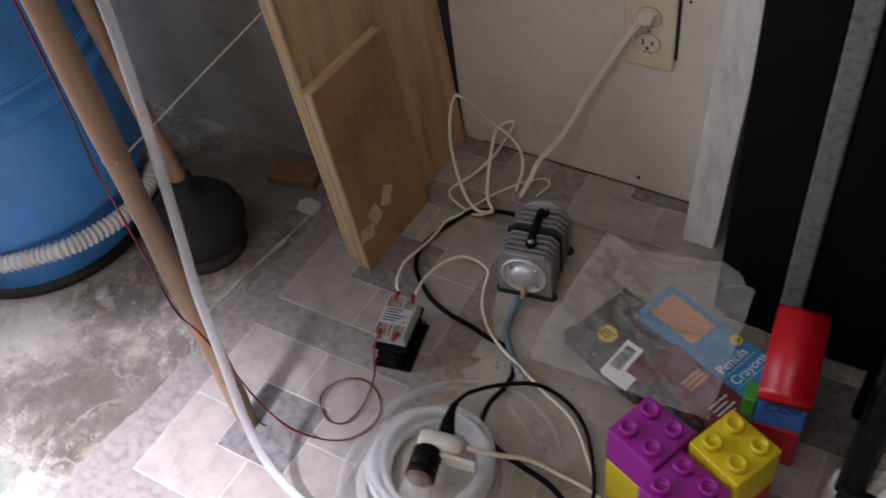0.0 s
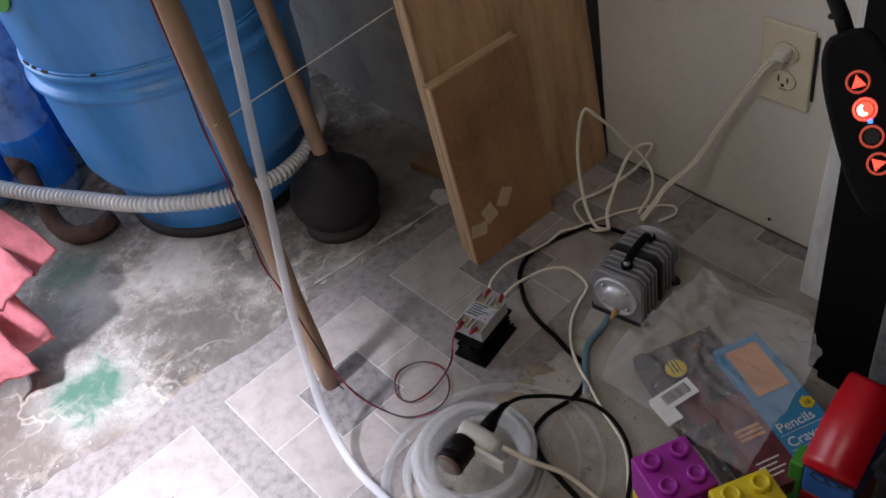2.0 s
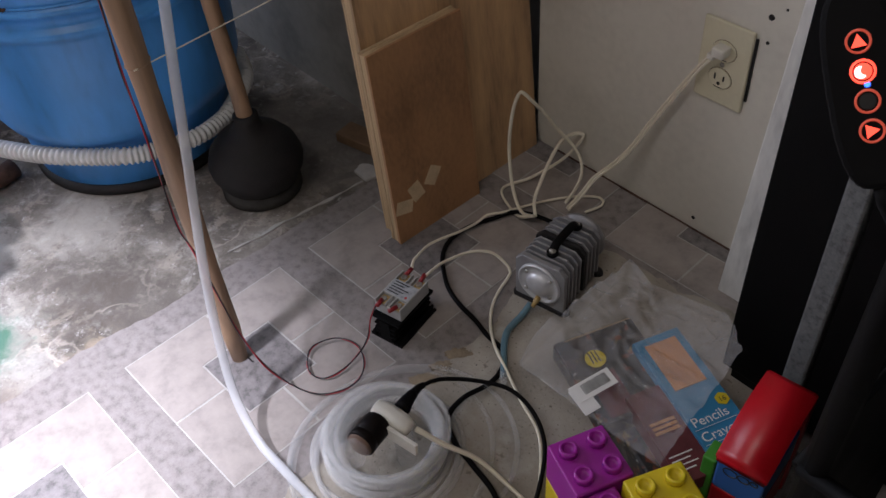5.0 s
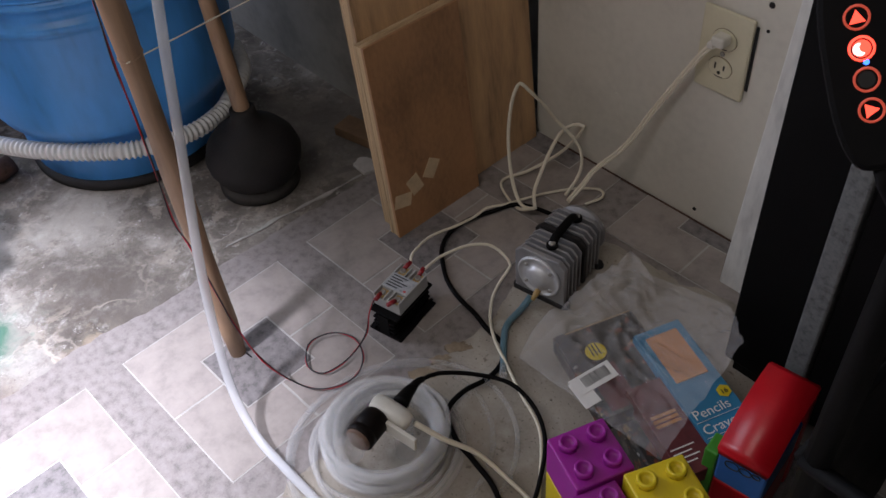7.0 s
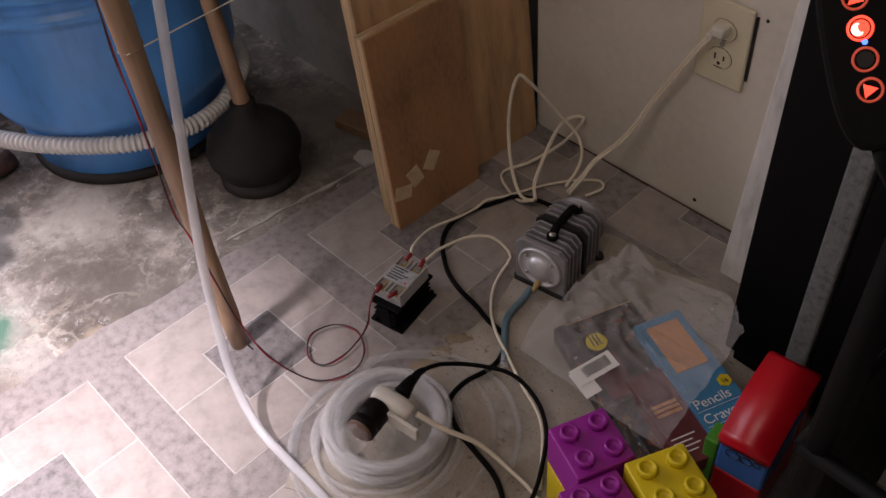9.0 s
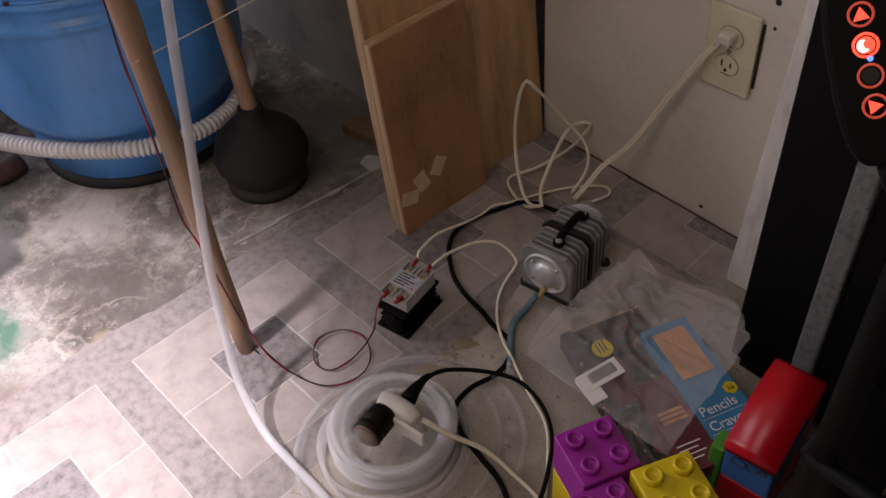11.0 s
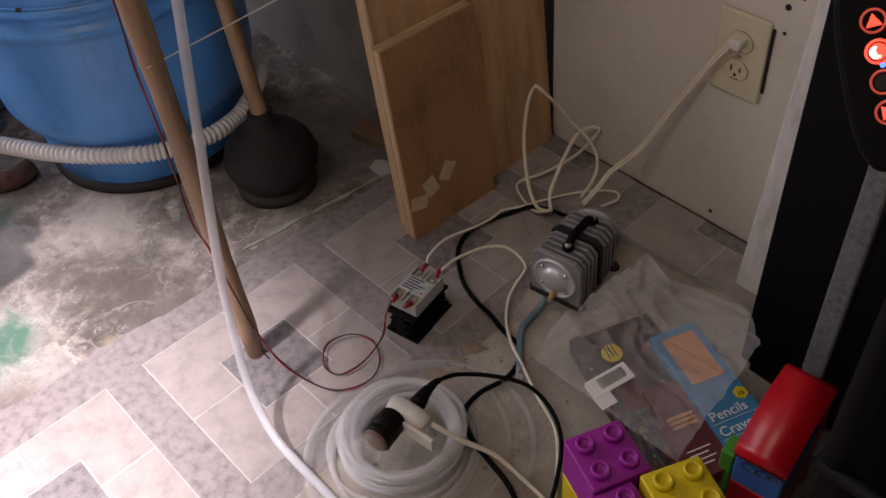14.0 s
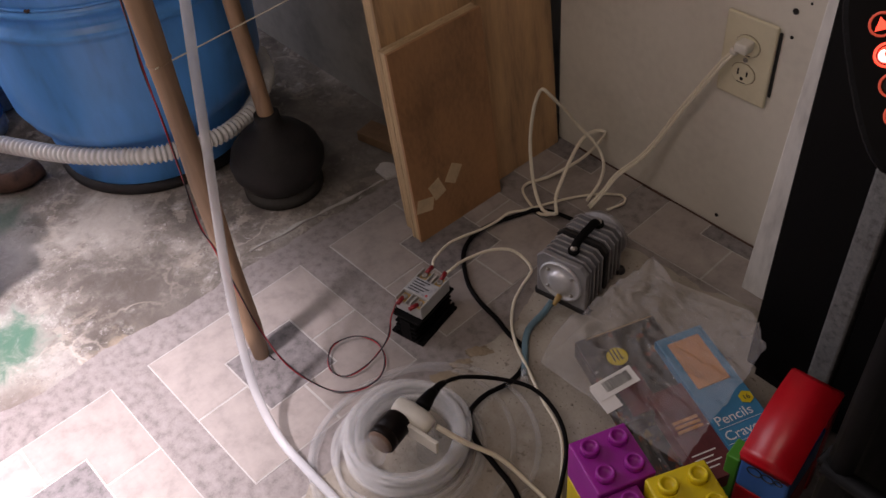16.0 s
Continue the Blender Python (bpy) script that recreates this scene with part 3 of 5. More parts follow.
part("bottom_chime", lathe([(0.166, 0.0), (0.174, 0.003), (0.175, 0.014), (0.166, 0.019)], 64), "rubber", drum, "dark bottom rim", smooth=True)
for k, (a0, a1) in enumerate(((-92, -86), (-83, -80), (-76, -72), (-50, -48))):
    arc = [((R + 0.0055) * math.cos(radians(a0 + (a1 - a0) * i / 8)), (R + 0.0055) * math.sin(radians(a0 + (a1 - a0) * i / 8)), 0.355 + 0.001 * (i % 2)) for i in range(9)]
    part("rust_streak", sweep(arc, lambda u: 0.0008 + 0.0019 * abs(math.sin(u * 9)), 6, step=0.003), "rust", drum, "rusty streak along the seam")
part("seam", sweep([((R + 0.0042) * math.cos(k / 72 * 2 * math.pi), (R + 0.0042) * math.sin(k / 72 * 2 * math.pi), 0.355) for k in range(72)], 0.0022, 6, closed=True, step=0), "drum", drum, smooth=True)
st = lathe([(0.046, 0), (0.045, 0.0012)], 40)
st.transform(Matrix.Diagonal((1, 0.72, 1, 1)))
for v in st.verts:
    x, y0 = v.co.x, v.co.y
    a = radians(-82) + x / R
    rad = R + 0.0075 + v.co.z
    v.co = (rad * math.cos(a), rad * math.sin(a), 0.482 + y0)
part("sticker", st, "green", drum, "green oval sticker")

# Ribbed hose round the foot of the drum.
hose = thing("drain_hose", (0.40, -0.29, 0), "white ribbed plastic hose wrapped round the drum's foot", "hose")
centre = [(-0.12, -0.56, 0.14), (0.03, -0.49, 0.125), (0.16, -0.42, 0.11), (0.27, -0.347, 0.10), (0.378, -0.281, 0.100), (0.455, -0.206, 0.097), (0.476, -0.158, 0.091), (0.482, -0.089, 0.082), (0.470, -0.038, 0.079), (0.455, -0.006, 0.081), (0.40, 0.06, 0.085), (0.33, 0.09, 0.09)]
path = smooth_path(centre, step=0.00085)
length = len(path)
wpart("hose_wall", sweep(path, lambda u: 0.0126 + 0.0017 * math.sin(u * length * 0.00085 / 0.0088 * 2 * math.pi), 12, step=0), "hose_white", hose, smooth=True)

# Rusty pipe with a bend.
pipe = thing("iron_pipe", (0.2, -0.37, 0), "rusty brown iron pipe bent along the floor", "pipe")
wpart("pipe_wall", sweep([(-0.10, -0.376, 0.185), (0.013, -0.379, 0.138), (0.085, -0.382, 0.100), (0.145, -0.389, 0.062), (0.187, -0.394, 0.030), (0.228, -0.382, 0.018), (0.251, -0.349, 0.018), (0.243, -0.312, 0.018)], 0.0165, 14), "rust", pipe, smooth=True)
wpart("coupling", sweep([(0.06, -0.381, 0.112), (0.095, -0.383, 0.093)], 0.0195, 12, step=0), "rust", pipe, "dull metal pipe coupling", smooth=True)


def water_bottle(at, h, r, material, label):
    ob = thing("water_bottle", at, label, "bottle", "bottles beside the drum", rz=at[0] * 400)
    p = [(r * 0.85, 0), (r, 0.01)]
    for k in range(5):
        z = h * (0.1 + 0.13 * k)
        p += [(r, z), (r * 0.93, z + h * 0.035), (r, z + h * 0.07)]
    p += [(r * 0.98, h * 0.78), (r * 0.6, h * 0.9), (r * 0.3, h * 0.94), (r * 0.3, h)]
    part("body", lathe(p, 28), material, ob, smooth=True)
    part("cap", lathe([(r * 0.34, h * 0.97), (r * 0.34, h * 1.03), (r * 0.3, h * 1.04)], 20), "blue", ob, "blue cap")
    part("wrapper", lathe([(r * 1.01, h * 0.12), (r * 1.02, h * 0.13), (r * 1.02, h * 0.47), (r * 1.01, h * 0.48)], 28), "bottle_blue", ob, "blue printed wrapper")
    return ob


water_bottle((0.045, -0.345, 0), 0.32, 0.052, "bottle_clear", "clear plastic bottle with a blue wrapper")
water_bottle((-0.045, -0.285, 0), 0.44, 0.062, "bottle_clear", "tall clear plastic bottle with a blue wrapper")
water_bottle((-0.045, -0.435, 0), 0.30, 0.05, "bottle_clear", "clear plastic bottle beside the iron pipe")
water_bottle((-0.17, -0.22, 0), 0.60, 0.10, "bottle_blue", "large blue plastic water jug behind the bottles")
water_bottle((-0.15, -0.36, 0), 0.36, 0.055, "bottle_blue", "blue plastic bottle among clear ones")

# Pink cloth over a small stool rail.
cloth = thing("pink_cloth", (0.42, -0.62, 0), "crumpled pink cotton cloth in a heap", "cloth")


def flap(spine, side, width, waves, amp, seed, thick=0.0025):
    """A hanging fold of cloth along a spine, rippled across, with a real thickness."""
    path = smooth_path(spine, step=0.006)
    side = Vector(side).normalized()
    bm = bmesh.new()
    sheets = []
    for face in (0, 1):
        rows = []
        for i, p in enumerate(path):
            u = i / (len(path) - 1)
            ahead = (path[min(i + 1, len(path) - 1)] - path[max(i - 1, 0)]).normalized()
            nrm = side.cross(ahead).normalized()
            row = []
            for j in range(41):
                w = j / 40 - 0.5
                ripple = amp * (0.5 + u) * math.sin(w * waves * 6.28 + 1.3 * math.sin(u * 4 + seed)) + 0.010 * noise.noise((w * 6, u * 5, seed)) + 0.004 * noise.noise((w * 22, u * 16, seed))
                ragged = 0.010 * noise.noise((w * 9, seed, 2)) * u
                row.append(bm.verts.new(p + side * (width * w * (0.75 + 0.35 * u)) + nrm * (ripple + thick * face) + ahead * ragged))
            rows.append(row)
        sheets.append(rows)
    for k, rows in enumerate(sheets):
        for i in range(len(rows) - 1):
            for j in range(40):
                q = (rows[i][j], rows[i + 1][j], rows[i + 1][j + 1], rows[i][j + 1])
                bm.faces.new(q if k else q[::-1])
    a, b = sheets
    for i in range(len(a) - 1):
        for j in (0, 40):
            bm.faces.new((a[i][j], a[i + 1][j], b[i + 1][j], b[i][j]))
    for i in (0, len(a) - 1):
        for j in range(40):
            bm.faces.new((a[i][j], a[i][j + 1], b[i][j + 1], b[i][j]))
    bmesh.ops.recalc_face_normals(bm, faces=bm.faces[:])
    return bm


wpart("upper_fold", flap([(0.30, -0.66, 0.0), (0.31, -0.64, 0.16), (0.34, -0.60, 0.262), (0.42, -0.535, 0.262), (0.50, -0.483, 0.215), (0.535, -0.468, 0.168)], (0.62, -0.55, 0.25), 0.13, 1.5, 0.014, 3), "pink", cloth, smooth=True)
wpart("lower_fold", flap([(0.37, -0.64, 0.23), (0.43, -0.585, 0.225), (0.50, -0.545, 0.17), (0.53, -0.53, 0.10), (0.535, -0.53, 0.05)], (0.6, -0.6, 0.1), 0.11, 1.8, 0.016, 8), "pink", cloth, smooth=True)
wpart("heap", flap([(0.30, -0.72, 0.004), (0.34, -0.70, 0.14), (0.40, -0.66, 0.20), (0.46, -0.62, 0.14), (0.47, -0.61, 0.004)], (0.6, -0.6, 0.0), 0.16, 2.2, 0.014, 5), "pink", cloth, smooth=True)
cloth.matrix_basis = pose(-0.042, -0.022, 0.0) @ cloth.matrix_basis

# ---- plunger, stick, string ----
plunger = thing("plunger", (0.568, -0.036, 0), "black rubber plunger with a wooden handle", "plunger")
part("flange", lathe([(0.057, 0.0), (0.0635, 0.002), (0.0635, 0.016), (0.056, 0.024)], 48), "rubber_dusty", plunger, "dusty grey rubber flange", True)
part("cup", lathe([(r * 0.92, z * 0.93) for r, z in [(0.050, 0.018), (0.060, 0.020), (0.066, 0.026), (0.079, 0.05), (0.081, 0.066), (0.074, 0.088), (0.058, 0.107), (0.036, 0.121), (0.025, 0.130), (0.0215, 0.142), (0.021, 0.152), (0.015, 0.153)]], 48), "rubber", plunger, smooth=True)
part("handle", lathe([(0.0125, 0.0), (0.0128, 0.01), (0.0118, 0.2), (0.0118, 0.5), (0.0124, 0.56), (0.008, 0.575)], 20, pose(0, 0, 0.130, -3, -12.5, 0)), "wood_handle", plunger, "brown wooden handle", smooth=True)

stick = thing("wooden_pole", (0.843, -0.260, 0), "bare wooden broom pole leaning upright", "pole")
FOOT, KNOT = Vector((0.8425, -0.2575, 0.002)), Vector((0.836, -0.2565, 0.455))
along = (KNOT - FOOT).normalized()
POLE_TOP = FOOT + along * 1.45
wpart("pole", sweep([FOOT + along * (1.45 * k / 24) + Vector((0, 0, 0)) for k in range(25)], lambda u: 0.0105 if u < 0.02 else 0.0125 + 0.001 * math.sin(u * 40), 18, step=0), "wood_handle", stick, smooth=True)
wpart("hanging_hook", sweep([FOOT + Vector((0.012, 0.006, 0.004)), FOOT + Vector((0.020, 0.008, 0.0)), FOOT + Vector((0.022, 0.009, -0.001))], 0.0012, 6), "wire_black", stick)

twine = thing("twine", (0.86, -0.26, 0), "thin pale twine tied from pole to plywood", "string")
wpart("cord", sweep([KNOT + Vector((0.012, -0.010, 0.0)), KNOT.lerp(Vector((0.762, 0.033, 0.418)), 0.5) + Vector((0, 0, -0.004)), (0.762, 0.033, 0.418)], 0.0008, 6), "cord", twine)
wpart("knot", sweep([KNOT + Vector((0.0128 * math.cos(a), 0.0128 * math.sin(a), 0.002 * math.sin(a))) for a in [k / 10 * 2 * math.pi for k in range(10)]], 0.0007, 6, closed=True), "wood_handle", twine)

# ---- plywood ----
sheet = thing("plywood_sheet", (0.795, 0.19, 0), "tall plywood sheet leaning on the wall's end", "plywood")
LEAN_M = pose(0.8085, 0, 0, 0, -4.6, 0)
wob = random.Random(3)


def ply_board(parent, x0, x1, y0, y1, z1, face, layers):
    """Face veneers and core layers, each a band of its own along the edges."""
    step = (x1 - x0) / layers
    for k in range(layers):
        d = 0.0 if k in (0, layers - 1) else wob.uniform(0.0004, 0.0014)
        bm = box((x0 + step * k, y0 + d, 0.0), (x0 + step * (k + 1), y1 - d, z1 - d), 0.0006, 1, LEAN_M)
        wpart("veneer" if k == layers - 1 else "ply_layer", bm, face if k == layers - 1 else "ply_edge", parent)


ply_board(sheet, -0.020, 0.003, 0.040, 0.345, 1.15, "ply", 5)
offcut = thing("plywood_offcut", (0.82, 0.11, 0), "short varnished plywood offcut against the sheet", "plywood")
ply_board(offcut, 0.0035, 0.0245, 0.032, 0.194, 0.311, "ply_small", 4)
for k, (y0, z0, tl) in enumerate(((0.075, 0.075, 20), (0.108, 0.085, -35), (0.05, 0.06, 75))):
    bm = box((-0.0003, -0.011, -0.015), (0.0004, 0.011, 0.015), m=LEAN_M @ pose(0.0247, y0, z0, tl, 0, 0))
    wpart("tape_mark", bm, "glue", offcut, "pale old tape mark")
strip_ = thing("wood_block", (0.60, 0.148, 0), "short brown wooden block lying by the wall", "wood block", rz=12)
part("block", box((-0.045, -0.02, 0), (0.045, 0.02, 0.018), 0.002), "wood_dark", strip_)

# ---- wall outlet, plug and cord ----
outlet = thing("wall_outlet", (1.115, WALL_Y, 0.285), "ivory double outlet plate with a plugged-in cord", "outlet")
part("plate", box((-0.0355, -0.006, -0.0575), (0.0355, -0.0006, 0.0575), 0.0028, 3), "ivory", outlet)
for s in (0.0195, -0.0195):
    face = lathe([(0.0168, 0), (0.0168, 0.0016), (0.0158, 0.0022)], 36)
    face.transform(Matrix.Diagonal((1, 0.84, 1, 1)))
    recep = part("receptacle", face, "ivory", outlet)
    recep.matrix_basis = pose(0, -0.0058, s, 90, 0, 0)
    for x, w, h in ((-0.0063, 0.0022, 0.0085), (0.0063, 0.0022, 0.0068)):
        part("slot", box((x - w / 2, 0.0005 - 0.0005 + 0.002 - h / 2, 0.0018), (x + w / 2, 0.002 + h / 2, 0.0026)), "slot", recep)
    part("mark", sweep([(-0.006, -0.0115, 0.0022), (0.0, -0.0122, 0.0022), (0.006, -0.0115, 0.0022)], 0.0006, 5), "slot", recep)
    part("ground_hole", lathe([(0.0024, 0.0018), (0.0024, 0.0026)], 12, pose(0, -0.0066, 0)), "slot", recep)
    part("rim_line", sweep([(0.0172 * math.cos(a), 0.0146 * math.sin(a), 0.0004) for a in [k / 30 * 2 * math.pi for k in range(30)]], 0.0003, 5, closed=True, step=0), "wood_dark", recep)
part("screw", lathe([(0.0032, 0), (0.003, 0.0012), (0.002, 0.0016)], 16, pose(0, -0.006, 0, 90, 0, 0)), "steel", outlet)
part("gap", box((0.0355, -0.0022, -0.04), (0.0395, -0.0004, 0.05), 0.0006, 1), "slot", outlet, "dark gap beside the plate")

power = thing("pump_power_cord", (1.04, 0.25, 0), "cream flat power cord from outlet to pump", "power cord")
wpart("plug", merge(box((1.1065, 0.333, 0.302), (1.1245, 0.352, 0.3155), 0.003, 3), box((1.101, 0.334, 0.2965), (1.111, 0.346, 0.3045), 0.002, 2)), "white_plastic", power, "pale moulded plug", True)
main_cord = [(1.106, 0.342, 0.299), (1.095, 0.337, 0.283), (1.068, 0.338, 0.233), (1.0333, 0.335, 0.1637), (1.0145, 0.328, 0.1189), (0.9977, 0.315, 0.0868), (0.9748, 0.295, 0.0542), (0.9716, 0.275, 0.0373), (0.9640, 0.250, 0.014)]
for d in (-0.0017, 0.0017):
    wpart("cord", sweep([(x + d, y, z - d * 0.6) for x, y, z in main_cord], 0.0021, 8), "cord", power, smooth=True)
BIG_LOOP = [(0.9469, 0.195, 0.0249), (0.9167, 0.2, 0.0118), (0.8906, 0.21, 0.0303), (0.875, 0.218, 0.0714), (0.8667, 0.226, 0.1149), (0.8695, 0.232, 0.1631), (0.877, 0.236, 0.1886), (0.8827, 0.238, 0.1911), (0.8855, 0.25, 0.1748), (0.8899, 0.275, 0.1403), (0.8943, 0.298, 0.1025), (0.9093, 0.318, 0.0684), (0.9257, 0.32, 0.0478), (0.9409, 0.306, 0.0381), (0.9499, 0.285, 0.0273), (0.9522, 0.258, 0.0142)]
SMALL_LOOP = [(0.9475, 0.198, 0.0233), (0.9289, 0.215, 0.0332), (0.9142, 0.245, 0.0445), (0.9032, 0.275, 0.0586), (0.8892, 0.315, 0.066), (0.8877, 0.345, 0.0636), (0.9038, 0.35, 0.0669), (0.8999, 0.345, 0.0514), (0.8888, 0.33, 0.0286), (0.8868, 0.3, 0.0249), (0.8688, 0.262, 0.0104), (0.8533, 0.235, 0.006), (0.8563, 0.218, 0.006), (0.8779, 0.205, 0.006), (0.9156, 0.195, 0.006), (0.9497, 0.192, 0.0298)]
wpart("cord_loop", sweep(BIG_LOOP, 0.0031, 8, flat=0.7), "cord", power, smooth=True)
wpart("cord_loop", sweep(SMALL_LOOP, 0.0029, 8, flat=0.7), "cord", power, smooth=True)
wpart("relay_lead", sweep([(0.9300, -0.0235, 0.0635), (0.9180, -0.0110, 0.0600), (0.8980, 0.0272, 0.0450), (0.8910, 0.0539, 0.0350), (0.8884, 0.0994, 0.0200), (0.8878, 0.1338, 0.0140), (0.8869, 0.1581, 0.0140), (0.8968, 0.1780, 0.0120), (0.9094, 0.2198, 0.0070), (0.9252, 0.2527, 0.0070), (0.9500, 0.2887, 0.0070), (0.9764, 0.3100, 0.0070), (0.9900, 0.2990, 0.0070), (0.9820, 0.2700, 0.0070)], 0.0020, 8), "cord", power, smooth=True)
wpart("relay_lead", sweep([(0.9535, -0.0195, 0.0635), (0.9468, 0.0024, 0.0570), (0.9413, 0.0204, 0.0500), (0.9423, 0.0613, 0.0400), (0.9523, 0.0842, 0.0350), (0.9632, 0.0955, 0.0300), (0.9807, 0.1001, 0.0220), (0.9970, 0.0958, 0.0150), (1.0020, 0.0736, 0.0080), (1.0164, 0.0422, 0.0070), (1.0430, 0.0117, 0.0080), (1.0764, -0.0119, 0.0120), (1.1055, -0.0254, 0.0140), (1.1571, -0.0479, 0.0120), (1.2112, -0.0704, 0.0080), (1.2700, -0.1350, 0.0080)], 0.0022, 8), "cord", power, smooth=True)

# ---- air pump ----
pump = thing("air_pump", (1.050, 0.140, 0), "grey ribbed aluminium air pump with black handle", "air pump", rz=11)
W2, H0, H1 = 0.037, 0.010, 0.086


def shield(w, lo, hi, chamfer):
    return [(-w, lo), (w, lo), (w, hi - chamfer), (w - chamfer, hi), (-w + chamfer, hi), (-w, hi - chamfer)]


def upright(outline, y0, y1, bevel=0.0):
    bm = prism(outline, y0, y1, bevel)
    bm.transform(Matrix(((1, 0, 0, 0), (0, 0, 1, 0), (0, 1, 0, 0), (0, 0, 0, 1))))
    bmesh.ops.recalc_face_normals(bm, faces=bm.faces[:])
    return bm


part("front_plate", upright(shield(W2 + 0.001, H0, H1, 0.010), -0.054, -0.046, 0.0012), "aluminium", pump)
part("core", upright(shield(W2 - 0.007, H0 + 0.004, H1 - 0.009, 0.008), -0.047, 0.052), "aluminium", pump)
for k in range(9):
    y = -0.040 + 0.0098 * k
    if k == 4:
        continue
    part("fin", upright(shield(W2, H0, H1 - 0.001, 0.010), y - 0.0017, y + 0.0017, 0.0006), "aluminium", pump)
part("seam_gasket", upright(shield(W2 + 0.0015, H0, H1 + 0.001, 0.010), -0.004, 0.003, 0.001), "rubber", pump, "black rubber seam")
part("end_cap", lathe([(0.036, 0), (0.037, 0.004), (0.034, 0.010), (0.02, 0.015)], 36, pose(0, 0.050, 0.050, -90, 0, 0)), "aluminium", pump, smooth=True)
part("front_disc", lathe([(0.0325, 0), (0.0325, 0.003), (0.0312, 0.0044), (0.0292, 0.0044), (0.0285, 0.0028), (0.019, 0.0028), (0.0175, 0.0052), (0.0155, 0.0080), (0.011, 0.0102), (0.004, 0.0110)], 40, pose(0, -0.0535, 0.048, 90, 0, 0)), "alu_bright", pump, "round polished end disc", True)
for a in (40, 140, 220, 320):
    part("bolt", lathe([(0.0026, 0), (0.0026, 0.002), (0.0018, 0.0028)], 8, pose(0.0238 * math.cos(radians(a)), -0.0565, 0.048 + 0.0238 * math.sin(radians(a)), 90, 0, 0)), "steel", pump)
part("outlet_fitting", lathe([(0.0042, 0), (0.0042, 0.008), (0.0032, 0.009), (0.0032, 0.016)], 12, pose(0.0, -0.056, 0.022, 112, 0, 0)), "brass", pump, "brass hose fitting", True)
handle = part("handle", sweep([(0.004, -0.030, H1 + 0.003), (0.004, -0.022, H1 + 0.0095), (0.004, -0.010, H1 + 0.0115), (0.004, 0.012, H1 + 0.0115), (0.004, 0.024, H1 + 0.0095), (0.004, 0.031, H1 + 0.003)], 0.0058, 10, flat=0.62), "black", pump, "black plastic carrying handle", True)
for y in (-0.030, 0.031):
    part("handle_screw", lathe([(0.0048, 0), (0.0048, 0.002), (0.003, 0.004)], 14, pose(0.004, y, H1 + 0.004)), "steel", handle)
    part("handle_foot", lathe([(0.008, 0), (0.008, 0.004), (0.006, 0.005)], 16, pose(0.004, y, H1 - 0.001)), "black", handle)
for y in (-0.048, 0.042):
    part("base_rail", box((-W2 - 0.003, y - 0.0085, 0.004), (W2 + 0.003, y + 0.0065, 0.0118), 0.002), "rubber", pump)
    for x in (-W2, W2):
        part("rubber_foot", lathe([(0.0058, 0), (0.0068, 0.002), (0.0068, 0.008), (0.005, 0.010)], 14, pose(x, y, 0)), "rubber", pump, smooth=True)

air = thing("air_hose", (1.07, 0.03, 0), "short blue-grey silicone hose from the pump", "hose")
wpart("hose_wall", sweep([(1.058, 0.073, 0.017), (1.060, 0.055, 0.010), (1.066, 0.02, 0.009), (1.085, -0.005, 0.009), (1.108, -0.028, 0.011), (1.116, -0.036, 0.012)], 0.0046, 10), "blue_hose", air, smooth=True)
wpart("connector", sweep([(1.112, -0.032, 0.012), (1.124, -0.045, 0.013)], 0.0052, 10, step=0), "tubing", air, "clear joiner", True)

# ---- relay on its heat sink ----
relay = thing("solid_state_relay", (0.9474, -0.0657, 0), "grey relay block on a black finned heat sink", "relay", rz=13)
sink = part("heat_sink", merge(box((-0.022, -0.037, 0.0), (0.030, 0.043, 0.006), 0.0008, 1), box((-0.004, -0.037, 0.005), (0.012, 0.043, 0.038)), box((-0.018, -0.035, 0.0375), (0.027, 0.043, 0.0417), 0.0006, 1)), "black_metal", relay, "black aluminium heat sink")
for z in (0.013, 0.021, 0.029):
    part("fin", box((-0.013, -0.037, z), (0.021, 0.043, z + 0.002), 0.0004, 1), "black_metal", sink)
for x in (-0.016, -0.009, 0.014, 0.021):
    part("foot_rib", box((x, -0.0385, 0.0055), (x + 0.003, 0.0445, 0.0085)), "black_metal", sink)
BX0, BX1, BY0, BY1 = -0.0165, 0.0255, -0.026, 0.036
part("body", box((BX0, BY0, 0.042), (BX1, BY1, 0.0585), 0.0012), "ssr", relay)
part("label_plate", box((BX0, -0.0085, 0.0583), (BX1, 0.0185, 0.0640), 0.0008, 1), "ssr", relay)
for y0, y1 in ((BY0, -0.0087), (0.0187, BY1)):
    for x0, x1 in ((BX0, BX0 + 0.0022), ((BX0 + BX1) / 2 - 0.0045, (BX0 + BX1) / 2 - 0.0027), ((BX0 + BX1) / 2 + 0.0027, (BX0 + BX1) / 2 + 0.0045), (BX1 - 0.0022, BX1)):
        part("terminal_wall", box((x0, y0, 0.0583), (x1, y1, 0.0638), 0.0005, 1), "ssr", relay)
    for x in (-0.0078, 0.0168):
        part("terminal_plate", box((x - 0.0055, y0 + 0.002, 0.0584), (x + 0.0055, y1 - 0.0008, 0.0594), 0.0003, 1), "brass", relay, "dull brass terminal plate")
        part("terminal_screw", lathe([(0.0044, 0), (0.0044, 0.0022), (0.0034, 0.0034), (0.001, 0.003)], 14, pose(x, (y0 + y1) / 2, 0.0593)), "steel", relay, "zinc terminal screw")
part("label_print", box((BX0 + 0.002, -0.0075, 0.0639), (BX1 - 0.002, 0.0175, 0.0643)), "ssr_label", relay, "printed blue-grey label")
